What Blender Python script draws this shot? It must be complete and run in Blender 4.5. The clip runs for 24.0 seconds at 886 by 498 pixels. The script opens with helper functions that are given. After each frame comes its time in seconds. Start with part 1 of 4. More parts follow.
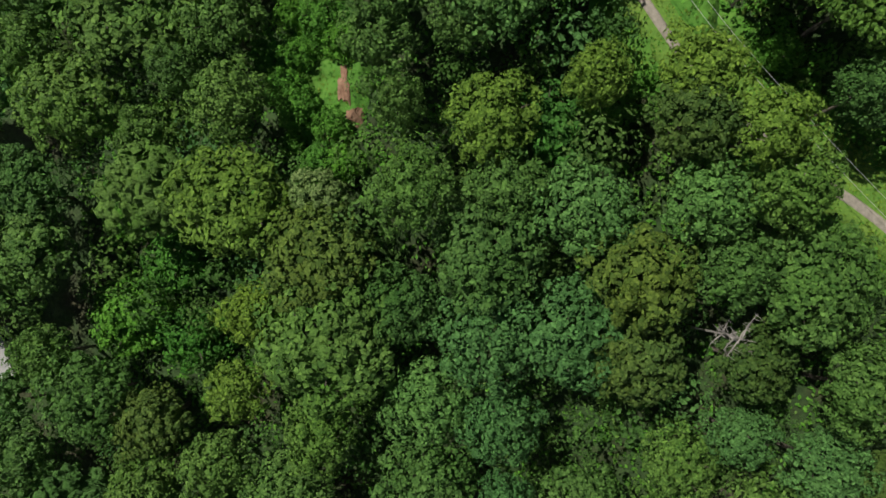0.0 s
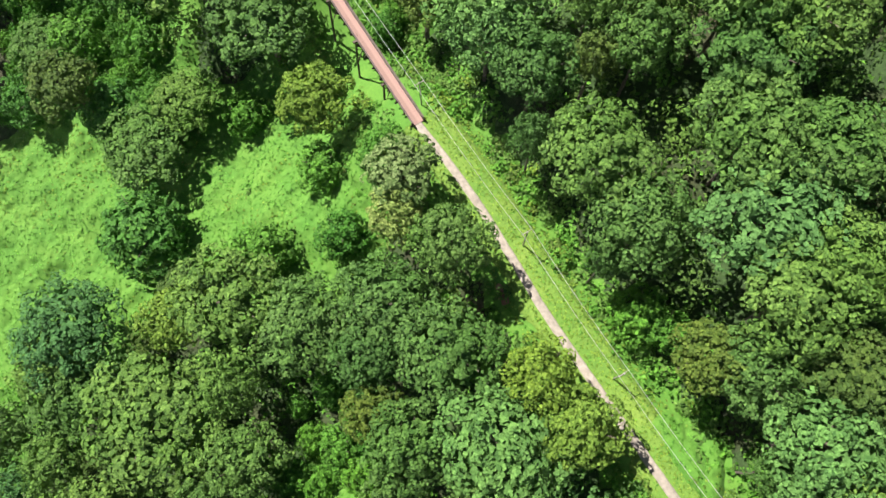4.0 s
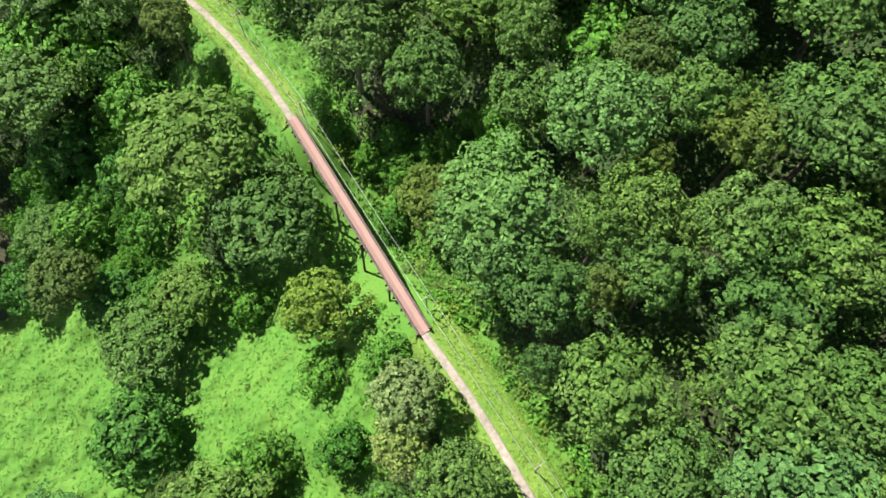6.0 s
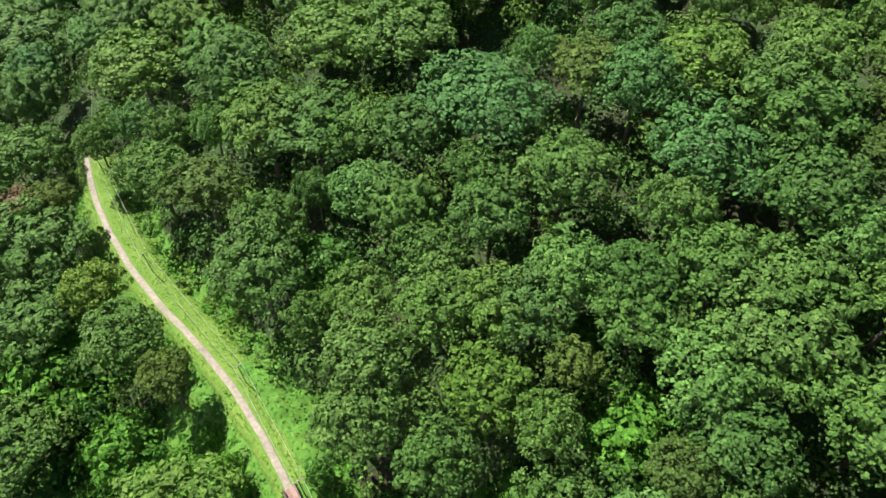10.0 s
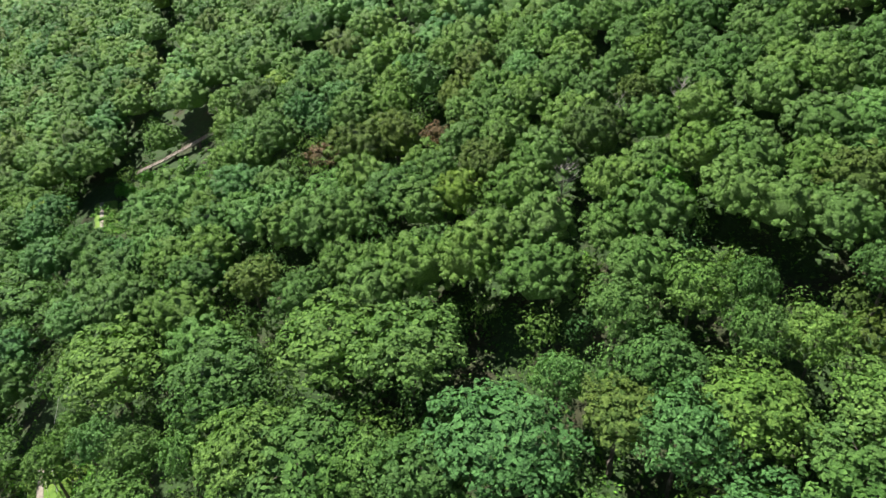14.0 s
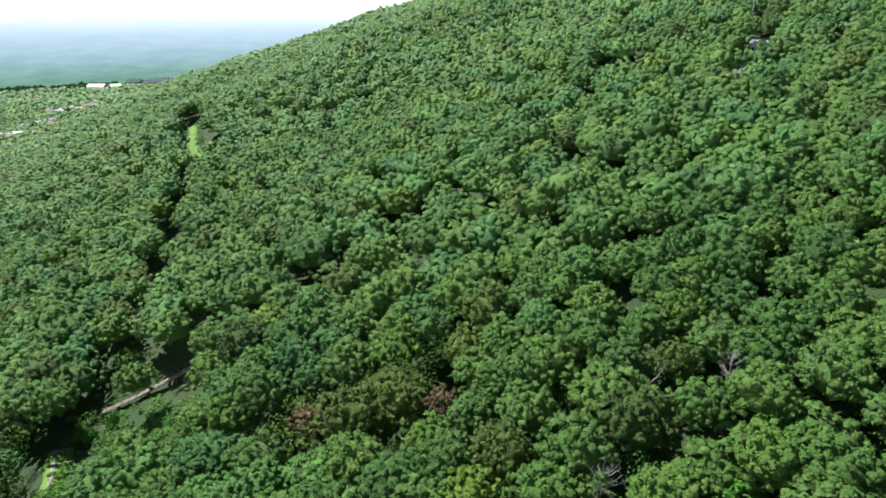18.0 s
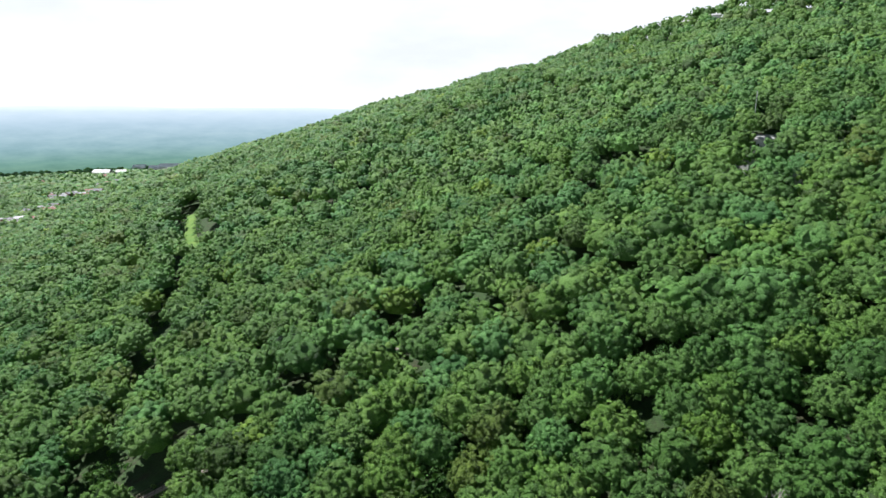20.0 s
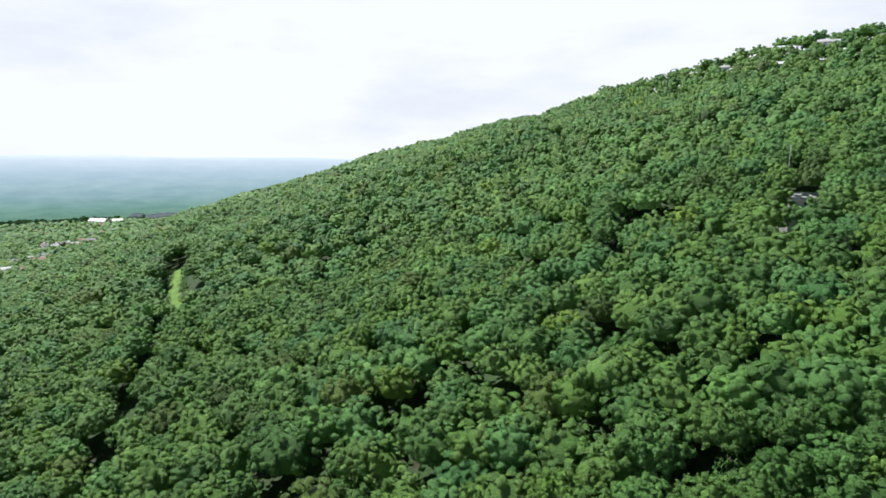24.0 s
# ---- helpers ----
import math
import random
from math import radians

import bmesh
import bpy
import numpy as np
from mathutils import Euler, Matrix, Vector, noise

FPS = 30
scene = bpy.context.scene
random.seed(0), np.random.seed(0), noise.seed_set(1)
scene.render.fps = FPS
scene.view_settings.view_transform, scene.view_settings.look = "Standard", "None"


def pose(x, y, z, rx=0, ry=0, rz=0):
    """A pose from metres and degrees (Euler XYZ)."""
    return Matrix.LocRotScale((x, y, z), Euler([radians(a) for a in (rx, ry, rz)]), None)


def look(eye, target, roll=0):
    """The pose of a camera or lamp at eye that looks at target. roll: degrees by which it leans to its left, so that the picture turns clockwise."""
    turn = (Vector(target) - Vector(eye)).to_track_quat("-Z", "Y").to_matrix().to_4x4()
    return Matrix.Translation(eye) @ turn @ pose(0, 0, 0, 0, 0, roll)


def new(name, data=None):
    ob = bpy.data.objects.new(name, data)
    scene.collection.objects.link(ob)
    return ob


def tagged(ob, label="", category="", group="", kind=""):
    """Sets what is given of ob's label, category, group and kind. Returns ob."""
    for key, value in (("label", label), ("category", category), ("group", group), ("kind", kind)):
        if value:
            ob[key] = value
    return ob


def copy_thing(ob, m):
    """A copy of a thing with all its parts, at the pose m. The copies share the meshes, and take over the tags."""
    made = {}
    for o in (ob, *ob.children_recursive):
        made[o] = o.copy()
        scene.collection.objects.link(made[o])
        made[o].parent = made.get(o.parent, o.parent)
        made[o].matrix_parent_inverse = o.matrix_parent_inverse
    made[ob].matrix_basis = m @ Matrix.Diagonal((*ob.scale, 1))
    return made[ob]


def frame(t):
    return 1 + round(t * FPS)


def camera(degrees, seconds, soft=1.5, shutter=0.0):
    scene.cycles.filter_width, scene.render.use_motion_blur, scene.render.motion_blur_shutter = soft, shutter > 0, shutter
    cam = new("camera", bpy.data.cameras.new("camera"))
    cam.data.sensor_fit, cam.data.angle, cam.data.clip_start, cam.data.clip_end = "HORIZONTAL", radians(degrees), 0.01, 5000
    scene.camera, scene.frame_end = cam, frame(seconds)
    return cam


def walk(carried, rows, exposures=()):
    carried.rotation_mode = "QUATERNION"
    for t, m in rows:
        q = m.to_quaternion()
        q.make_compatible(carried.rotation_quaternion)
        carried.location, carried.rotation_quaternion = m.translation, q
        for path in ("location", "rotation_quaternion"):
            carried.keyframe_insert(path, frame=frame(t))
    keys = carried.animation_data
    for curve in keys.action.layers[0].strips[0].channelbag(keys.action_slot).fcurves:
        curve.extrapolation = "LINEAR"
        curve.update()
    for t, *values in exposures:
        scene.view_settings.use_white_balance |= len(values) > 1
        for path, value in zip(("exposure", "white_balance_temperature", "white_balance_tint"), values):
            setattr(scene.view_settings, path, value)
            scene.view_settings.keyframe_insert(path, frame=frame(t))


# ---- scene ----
# ---- camera and its path ----
cam = camera(68.6, 24.0)
METRES, EYE, TILT, LEAN, TURN = 200.0, 100.0, -88.2, 0.7, 0.0
ROWS = [
    (0.0, 0.0, 0.0, 0.0, 0.0, 0.0, -0.0),
    (0.5, -0.0012, -0.0047, 0.0214, 0.01, 1.78, -0.05),
    (1.0, -0.0027, -0.0104, 0.0468, 0.02, 3.83, -0.1),
    (1.5, -0.004, -0.0152, 0.0685, 0.01, 5.52, -0.14),
    (2.0, -0.0058, -0.021, 0.0938, -0.02, 7.53, -0.18),
    (2.5, -0.0071, -0.0259, 0.1152, -0.02, 9.22, -0.22),
    (3.0, -0.0084, -0.0317, 0.1406, 0.03, 11.25, -0.24),
    (3.5, -0.0097, -0.0367, 0.1617, 0.06, 13.07, -0.28),
    (5.5, -0.0152, -0.0532, 0.2513, -0.03, 21.03, -0.42),
    (6.0, -0.0166, -0.0564, 0.2738, 0.02, 22.91, -0.41),
    (6.5, -0.018, -0.0612, 0.2953, 0.08, 24.81, -0.4),
    (7.0, -0.0195, -0.0668, 0.3158, 0.1, 26.74, -0.4),
    (7.5, -0.0209, -0.0723, 0.3352, 0.09, 28.7, -0.43),
    (8.0, -0.0225, -0.0777, 0.3543, 0.05, 30.65, -0.43),
    (8.5, -0.0238, -0.0832, 0.3733, 0.04, 32.59, -0.44),
    (9.0, -0.0252, -0.0889, 0.3924, 0.03, 34.46, -0.47),
    (9.5, -0.0265, -0.0942, 0.4111, -0.02, 36.38, -0.53),
    (10.0, -0.0279, -0.1, 0.4306, -0.05, 38.23, -0.56),
    (10.5, -0.0293, -0.1057, 0.4504, -0.09, 40.14, -0.6),
    (12.5, -0.0354, -0.1274, 0.5286, -0.33, 47.92, -0.69),
    (13.0, -0.0367, -0.1333, 0.548, -0.35, 49.78, -0.7),
    (13.5, -0.0379, -0.1392, 0.5675, -0.36, 51.63, -0.68),
    (14.0, -0.0396, -0.1451, 0.5874, -0.39, 53.51, -0.66),
    (14.5, -0.0409, -0.151, 0.6074, -0.42, 55.34, -0.67),
    (15.0, -0.0424, -0.1568, 0.6278, -0.44, 57.19, -0.68),
    (15.5, -0.0439, -0.1629, 0.6486, -0.47, 58.97, -0.67),
    (16.0, -0.0456, -0.1687, 0.6697, -0.52, 60.79, -0.68),
    (16.5, -0.0472, -0.1742, 0.6904, -0.55, 62.67, -0.7),
    (17.0, -0.0486, -0.1788, 0.7109, -0.56, 64.56, -0.72),
    (17.5, -0.0501, -0.1836, 0.7301, -0.55, 66.39, -0.68),
    (18.0, -0.0515, -0.1887, 0.7487, -0.56, 68.3, -0.67),
    (18.5, -0.0531, -0.1933, 0.7662, -0.62, 70.24, -0.67),
    (19.0, -0.0547, -0.1971, 0.7833, -0.67, 72.12, -0.67),
    (19.5, -0.0561, -0.1988, 0.7996, -0.74, 73.94, -0.68),
    (21.5, -0.0627, -0.1993, 0.8704, -1.03, 78.59, -0.69),
    (22.0, -0.0644, -0.1998, 0.8899, -1.06, 78.75, -0.69),
    (22.5, -0.0654, -0.1999, 0.9102, -1.07, 78.99, -0.7),
    (23.0, -0.0667, -0.2001, 0.9307, -1.07, 79.28, -0.71),
    (23.5, -0.0682, -0.2003, 0.9513, -1.09, 79.58, -0.69),
    (24.0, -0.0695, -0.2004, 0.9724, -1.1, 79.88, -0.68),
]
EXPOSURES = [(0.0, -0.12, 6450, 8), (1.0, 0.6, 6450, 11), (2.0, 0.97, 6450, 14), (3.0, 1.15, 6450, 15), (7.0, 1.12, 6450, 13), (10.0, 1.04, 6500, 12), (14.0, 1.06, 6350, 13), (16.5, 1.0, 5900, 13), (18.0, 0.82, 5900, 12), (22.0, 0.56, 5950, 11), (24.0, 0.51, 5950, 11)]
walk(cam, [(t, pose(0, 0, EYE, TILT, LEAN, TURN) @ pose(METRES * x, METRES * y, METRES * z, 90 + pitch, roll, yaw)) for t, x, y, z, yaw, pitch, roll in ROWS], EXPOSURES)

# ---- sky and sun ----
SUN_AZ, SUN_EL = radians(-50), radians(57)
sun_way = Vector((math.sin(SUN_AZ) * math.cos(SUN_EL), math.cos(SUN_AZ) * math.cos(SUN_EL), math.sin(SUN_EL)))
sun = new("sun", bpy.data.lights.new("sun", "SUN"))
sun.data.energy, sun.data.angle, sun.data.color = 5.0, radians(0.6), (1.0, 0.95, 0.86)
sun.matrix_basis = look(sun_way * 900, (0, 0, 0))

world = bpy.data.worlds.new("sky")
scene.world = world
world.use_nodes = True
wt = world.node_tree
wt.nodes.clear()


def node(tree, kind, **values):
    n = tree.nodes.new(kind)
    for key, value in values.items():
        n.inputs[key.replace("_", " ")].default_value = value
    return n


sky = wt.nodes.new("ShaderNodeTexSky")
sky.sky_type, sky.sun_disc = "NISHITA", False
sky.sun_elevation, sky.sun_rotation = SUN_EL, SUN_AZ
sky_light = node(wt, "ShaderNodeBackground", Strength=0.034)
cloud_light = node(wt, "ShaderNodeBackground", Strength=0.7)
place = wt.nodes.new("ShaderNodeTexCoord")
split = wt.nodes.new("ShaderNodeSeparateXYZ")
squash = wt.nodes.new("ShaderNodeMapping")
squash.inputs["Scale"].default_value = (1, 1, 3.2)
billow = node(wt, "ShaderNodeTexNoise", Scale=2.6, Detail=6.0, Roughness=0.55)
shade = wt.nodes.new("ShaderNodeValToRGB")
shade.color_ramp.elements[0].position, shade.color_ramp.elements[0].color = 0.36, (0.88, 0.885, 0.89, 1)
shade.color_ramp.elements[1].position, shade.color_ramp.elements[1].color = 0.5, (1.0, 0.99, 0.985, 1)
cover = wt.nodes.new("ShaderNodeMapRange")
for key, value in (("From Min", 0.5), ("From Max", 0.24), ("To Min", 0.0), ("To Max", 1.0)):
    cover.inputs[key].default_value = value
mix_sky = wt.nodes.new("ShaderNodeMixShader")
out = wt.nodes.new("ShaderNodeOutputWorld")
wt.links.new(place.outputs["Generated"], squash.inputs["Vector"])
wt.links.new(place.outputs["Generated"], split.inputs["Vector"])
wt.links.new(squash.outputs["Vector"], billow.inputs["Vector"])
wt.links.new(billow.outputs["Fac"], shade.inputs["Fac"])
wt.links.new(shade.outputs["Color"], cloud_light.inputs["Color"])
wt.links.new(sky.outputs["Color"], sky_light.inputs["Color"])
wt.links.new(split.outputs["Z"], cover.inputs["Value"])
wt.links.new(cover.outputs["Result"], mix_sky.inputs["Fac"])
wt.links.new(sky_light.outputs["Background"], mix_sky.inputs[1])
wt.links.new(cloud_light.outputs["Background"], mix_sky.inputs[2])
wt.links.new(mix_sky.outputs["Shader"], out.inputs["Surface"])


# ---- materials ----
def material(name):
    m = bpy.data.materials.new(name)
    m.use_nodes = True
    t = m.node_tree
    return m, t, t.nodes["Principled BSDF"]


def ramp(tree, source, stops):
    r = tree.nodes.new("ShaderNodeValToRGB")
    e = r.color_ramp.elements
    while len(e) < len(stops):
        e.new(0.5)
    for i, (at, colour) in enumerate(stops):
        e[i].position, e[i].color = at, (*colour, 1)
    tree.links.new(source, r.inputs["Fac"])
    return r.outputs["Color"]


def noise_at(tree, scale, detail=4.0, rough=0.55, coord="Object"):
    c = tree.nodes.new("ShaderNodeTexCoord")
    n = node(tree, "ShaderNodeTexNoise", Scale=scale, Detail=detail, Roughness=rough)
    tree.links.new(c.outputs[coord], n.inputs["Vector"])
    return n.outputs["Fac"]


def blend(tree, kind, fac, a, b):
    x = tree.nodes.new("ShaderNodeMix")
    x.data_type, x.blend_type = "RGBA", kind
    for value, socket in ((fac, x.inputs[0]), (a, x.inputs[6]), (b, x.inputs[7])):
        if hasattr(value, "default_value"):
            tree.links.new(value, socket)
        else:
            socket.default_value = (*value, 1) if isinstance(value, tuple) else value
    return x.outputs[2]


def relief(tree, shader, height, strength, distance):
    b = node(tree, "ShaderNodeBump", Strength=strength, Distance=distance)
    tree.links.new(height, b.inputs["Height"])
    tree.links.new(b.outputs["Normal"], shader.inputs["Normal"])


def leaf_material(name, dark, light, tint, through_light=0.12, massed=False):
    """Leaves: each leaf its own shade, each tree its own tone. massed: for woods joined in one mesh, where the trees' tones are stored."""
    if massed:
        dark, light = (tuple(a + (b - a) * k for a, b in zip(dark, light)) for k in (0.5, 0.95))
    m, t, p = material(name)
    island = t.nodes.new("ShaderNodeNewGeometry")
    base = ramp(t, island.outputs["Random Per Island"], [(0.0, dark), (0.75, light), (1.0, tuple(c * 1.25 for c in light))])
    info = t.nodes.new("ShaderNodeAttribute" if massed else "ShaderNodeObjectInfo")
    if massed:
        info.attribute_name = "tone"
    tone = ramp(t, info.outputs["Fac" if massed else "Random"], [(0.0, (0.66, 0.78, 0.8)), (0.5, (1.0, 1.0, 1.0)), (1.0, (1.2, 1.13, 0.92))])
    base = blend(t, "MULTIPLY", 1.0, base, tone)
    c = t.nodes.new("ShaderNodeNewGeometry")
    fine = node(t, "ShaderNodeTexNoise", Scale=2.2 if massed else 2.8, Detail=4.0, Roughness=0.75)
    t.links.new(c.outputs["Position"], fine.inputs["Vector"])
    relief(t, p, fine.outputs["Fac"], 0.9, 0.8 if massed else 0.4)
    # hollows of the same noise painted darker, imitating shaded gaps between leaves
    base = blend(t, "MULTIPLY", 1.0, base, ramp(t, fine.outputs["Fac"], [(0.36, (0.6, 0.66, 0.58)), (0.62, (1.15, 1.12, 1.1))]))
    n = node(t, "ShaderNodeTexNoise", Scale=0.09, Detail=2.0)
    t.links.new(c.outputs["Position"], n.inputs["Vector"])
    patch = ramp(t, n.outputs["Fac"], [(0.38, (0.0, 0.0, 0.0)), (0.62, (1.0, 1.0, 1.0))])
    base = blend(t, "MIX", patch, base, blend(t, "MULTIPLY", 1.0, base, tint))
    t.links.new(base, p.inputs["Base Color"])
    p.inputs["Roughness"].default_value = 0.5
    p.inputs["Specular IOR Level"].default_value = 0.24
    glow = t.nodes.new("ShaderNodeBsdfTranslucent")
    t.links.new(blend(t, "MULTIPLY", 1.0, base, (1.1, 1.3, 0.55)), glow.inputs["Color"])
    mixed = t.nodes.new("ShaderNodeMixShader")
    mixed.inputs["Fac"].default_value = through_light
    t.links.new(p.outputs["BSDF"], mixed.inputs[1])
    t.links.new(glow.outputs["BSDF"], mixed.inputs[2])
    t.links.new(mixed.outputs["Shader"], t.nodes["Material Output"].inputs["Surface"])
    return m


LEAF_COLOURS = [
    ("oak leaves", (0.06, 0.138, 0.03), (0.138, 0.256, 0.06), (0.82, 0.92, 0.75)),
    ("blue-green leaves", (0.062, 0.16, 0.042), (0.13, 0.28, 0.076), (0.9, 0.95, 0.95)),
    ("yellow-green leaves", (0.085, 0.17, 0.022), (0.185, 0.31, 0.045), (0.9, 0.9, 0.8)),
    ("olive needles", (0.05, 0.108, 0.022), (0.115, 0.193, 0.042), (1.0, 0.93, 0.8)),
    ("vine leaves", (0.055, 0.175, 0.022), (0.12, 0.31, 0.042), (0.9, 0.95, 0.8)),
    ("cream blossom leaves", (0.12, 0.195, 0.05), (0.31, 0.39, 0.145), (0.75, 0.85, 0.7)),
    ("thicket leaves", (0.048, 0.15, 0.022), (0.11, 0.275, 0.045), (0.85, 0.95, 0.8)),
    ("rust leaves", (0.09, 0.075, 0.045), (0.2, 0.135, 0.08), (0.8, 0.9, 0.8)),
]
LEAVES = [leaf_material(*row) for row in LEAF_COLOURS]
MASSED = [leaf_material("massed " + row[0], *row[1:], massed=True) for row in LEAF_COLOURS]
OAK, BLUE, YELLOW, OLIVE, VINE, CREAM, THICKET, RUST = range(8)


def bark_material():
    m, t, p = material("bark")
    n = noise_at(t, 3.0, 6.0)
    t.links.new(ramp(t, n, [(0.3, (0.05, 0.04, 0.03)), (0.7, (0.19, 0.16, 0.13))]), p.inputs["Base Color"])
    p.inputs["Roughness"].default_value = 0.9
    relief(t, p, n, 0.6, 0.05)
    return m


def plain(name, low, high, scale, rough=0.8, bump=0.3, depth=0.02, metal=0.0):
    m, t, p = material(name)
    n = noise_at(t, scale, 6.0, 0.6)
    big = noise_at(t, scale * 0.13, 3.0)
    base = ramp(t, n, [(0.3, low), (0.7, high)])
    base = blend(t, "MULTIPLY", 1.0, base, ramp(t, big, [(0.3, (0.8, 0.8, 0.8)), (0.7, (1.1, 1.1, 1.1))]))
    t.links.new(base, p.inputs["Base Color"])
    p.inputs["Roughness"].default_value, p.inputs["Metallic"].default_value = rough, metal
    relief(t, p, n, bump, depth)
    return m


BARK = bark_material()
DEADWOOD = plain("weathered branch", (0.2, 0.18, 0.16), (0.42, 0.39, 0.36), 4.0)
GRAVEL = plain("pale gravel", (0.21, 0.185, 0.148), (0.37, 0.33, 0.275), 1.6, 0.95, 0.5, 0.05)
CLAY = plain("red clay", (0.15, 0.075, 0.045), (0.33, 0.2, 0.13), 0.8, 0.95, 0.6, 0.1)
BOARDS = plain("reddish deck boards", (0.22, 0.13, 0.108), (0.37, 0.24, 0.2), 1.2, 0.8)
TIMBER = plain("dark treated timber", (0.045, 0.034, 0.027), (0.13, 0.1, 0.08), 2.0)
STEEL = plain("rusty steel", (0.1, 0.06, 0.045), (0.25, 0.19, 0.16), 3.0, 0.6, 0.2, 0.01, 0.6)
CABLE = plain("aluminium cable", (0.45, 0.46, 0.46), (0.6, 0.6, 0.6), 1.0, 0.4, 0.0, 0.01, 0.4)
ROCK = plain("grey cliff rock", (0.22, 0.2, 0.18), (0.5, 0.47, 0.43), 0.12, 0.95, 0.8, 0.6)
WHITE_WALL = plain("white painted wall", (0.66, 0.65, 0.62), (0.8, 0.79, 0.77), 0.6)
TAN_WALL = plain("tan wall", (0.42, 0.33, 0.26), (0.55, 0.45, 0.36), 0.5)
BRICK_WALL = plain("red brick wall", (0.25, 0.1, 0.07), (0.38, 0.18, 0.13), 1.5)
ROOF_GREY = plain("grey shingle roof", (0.16, 0.16, 0.165), (0.3, 0.3, 0.3), 1.0)
ROOF_PALE = plain("pale metal roof", (0.36, 0.36, 0.36), (0.52, 0.51, 0.5), 0.5, 0.5)
ROOF_RED = plain("red-brown roof", (0.25, 0.12, 0.09), (0.4, 0.22, 0.17), 1.0)


def glass_material():
    m, t, p = material("window glass")
    p.inputs["Base Color"].default_value, p.inputs["Roughness"].default_value = (0.03, 0.04, 0.05, 1), 0.08
    return m


GLASS = glass_material()


def ground_material():
    """Forest floor: leaf litter and low green growth."""
    m, t, p = material("forest floor")
    fine = noise_at(t, 1.1, 8.0, 0.65)
    mid = noise_at(t, 0.11, 5.0, 0.6)
    litter = ramp(t, fine, [(0.3, (0.02, 0.022, 0.01)), (0.7, (0.06, 0.055, 0.025))])
    green = ramp(t, fine, [(0.3, (0.016, 0.036, 0.009)), (0.7, (0.045, 0.095, 0.02))])
    t.links.new(blend(t, "MIX", ramp(t, mid, [(0.34, (0, 0, 0)), (0.52, (1, 1, 1))]), litter, green), p.inputs["Base Color"])
    p.inputs["Roughness"].default_value = 0.95
    relief(t, p, fine, 0.9, 0.5)
    return m


def grass_material(name, low, high):
    m, t, p = material(name)
    fine = noise_at(t, 2.2, 8.0, 0.7)
    mid = noise_at(t, 0.16, 5.0, 0.6)
    base = ramp(t, fine, [(0.3, low), (0.72, high)])
    base = blend(t, "MULTIPLY", 1.0, base, ramp(t, mid, [(0.32, (0.7, 0.86, 0.6)), (0.68, (1.2, 1.08, 1.0))]))
    t.links.new(base, p.inputs["Base Color"])
    p.inputs["Roughness"].default_value = 0.9
    relief(t, p, fine, 0.35, 0.12)
    return m


FLOOR = ground_material()
GRASS = grass_material("verge grass", (0.08, 0.16, 0.022), (0.165, 0.29, 0.046))
FIELD = grass_material("valley lawns", (0.13, 0.2, 0.07), (0.24, 0.31, 0.14))
VINES = grass_material("creeping vine cover", (0.06, 0.17, 0.018), (0.1, 0.24, 0.03))


# ---- the lie of the land ----
TRAIL = [(330, -330), (110, -40), (75, -16), (53, 6), (38, 16.5), (29.2, 26), (21.5, 37.7), (12.5, 51.6), (0.8, 72), (-7.6, 84), (-31, 122), (-36, 129.5), (-43, 139), (-52, 148.5), (-62, 157.6),
         (-70.5, 166.5), (-79.5, 178), (-86.4, 188.7), (-92.5, 200.5), (-97, 213), (-108, 250), (-124, 296), (-134, 318)]
FOOT = TRAIL + [(-175, 400), (-235, 500), (-300, 600), (-360, 720), (-425, 900), (-490, 1200), (-540, 1700), (-700, 2600), (-1600, 5200)]
CREST = [(900, -600, 300), (800, 300, 290), (640, 560, 292), (420, 760, 254), (300, 830, 243), (200, 900, 213), (110, 1050, 184), (40, 1300, 175), (-40, 1500, 150), (-150, 1750, 112), (-300, 2100, 50), (-560, 2600, -5), (-1400, 5300, -12)]
TRAIL_Z, FLOOR_Z = 19.3, -12.0


def beside(x, y, line):
    """Distance from a line in plan, plus to the right of its way, and a third column carried along it."""
    best = np.full(np.shape(x), 1e9)
    side, carried = np.ones(np.shape(x)), np.zeros(np.shape(x))
    for a, b in zip(line, line[1:]):
        dx, dy = b[0] - a[0], b[1] - a[1]
        u = np.clip(((x - a[0]) * dx + (y - a[1]) * dy) / (dx * dx + dy * dy), 0, 1)
        d = np.hypot(x - a[0] - u * dx, y - a[1] - u * dy)
        nearer = d < best
        best = np.where(nearer, d, best)
        side = np.where(nearer, np.sign(dy * (x - a[0]) - dx * (y - a[1]) + 1e-9), side)
        if len(a) > 2:
            carried = np.where(nearer, a[2] + u * (b[2] - a[2]), carried)
    return best * side, carried


def hump(x, y, cx, cy, sx, sy, turn=0.0):
    c, s = math.cos(turn), math.sin(turn)
    u, v = ((x - cx) * c + (y - cy) * s) / sx, (-(x - cx) * s + (y - cy) * c) / sy
    return np.exp(-u * u - v * v)


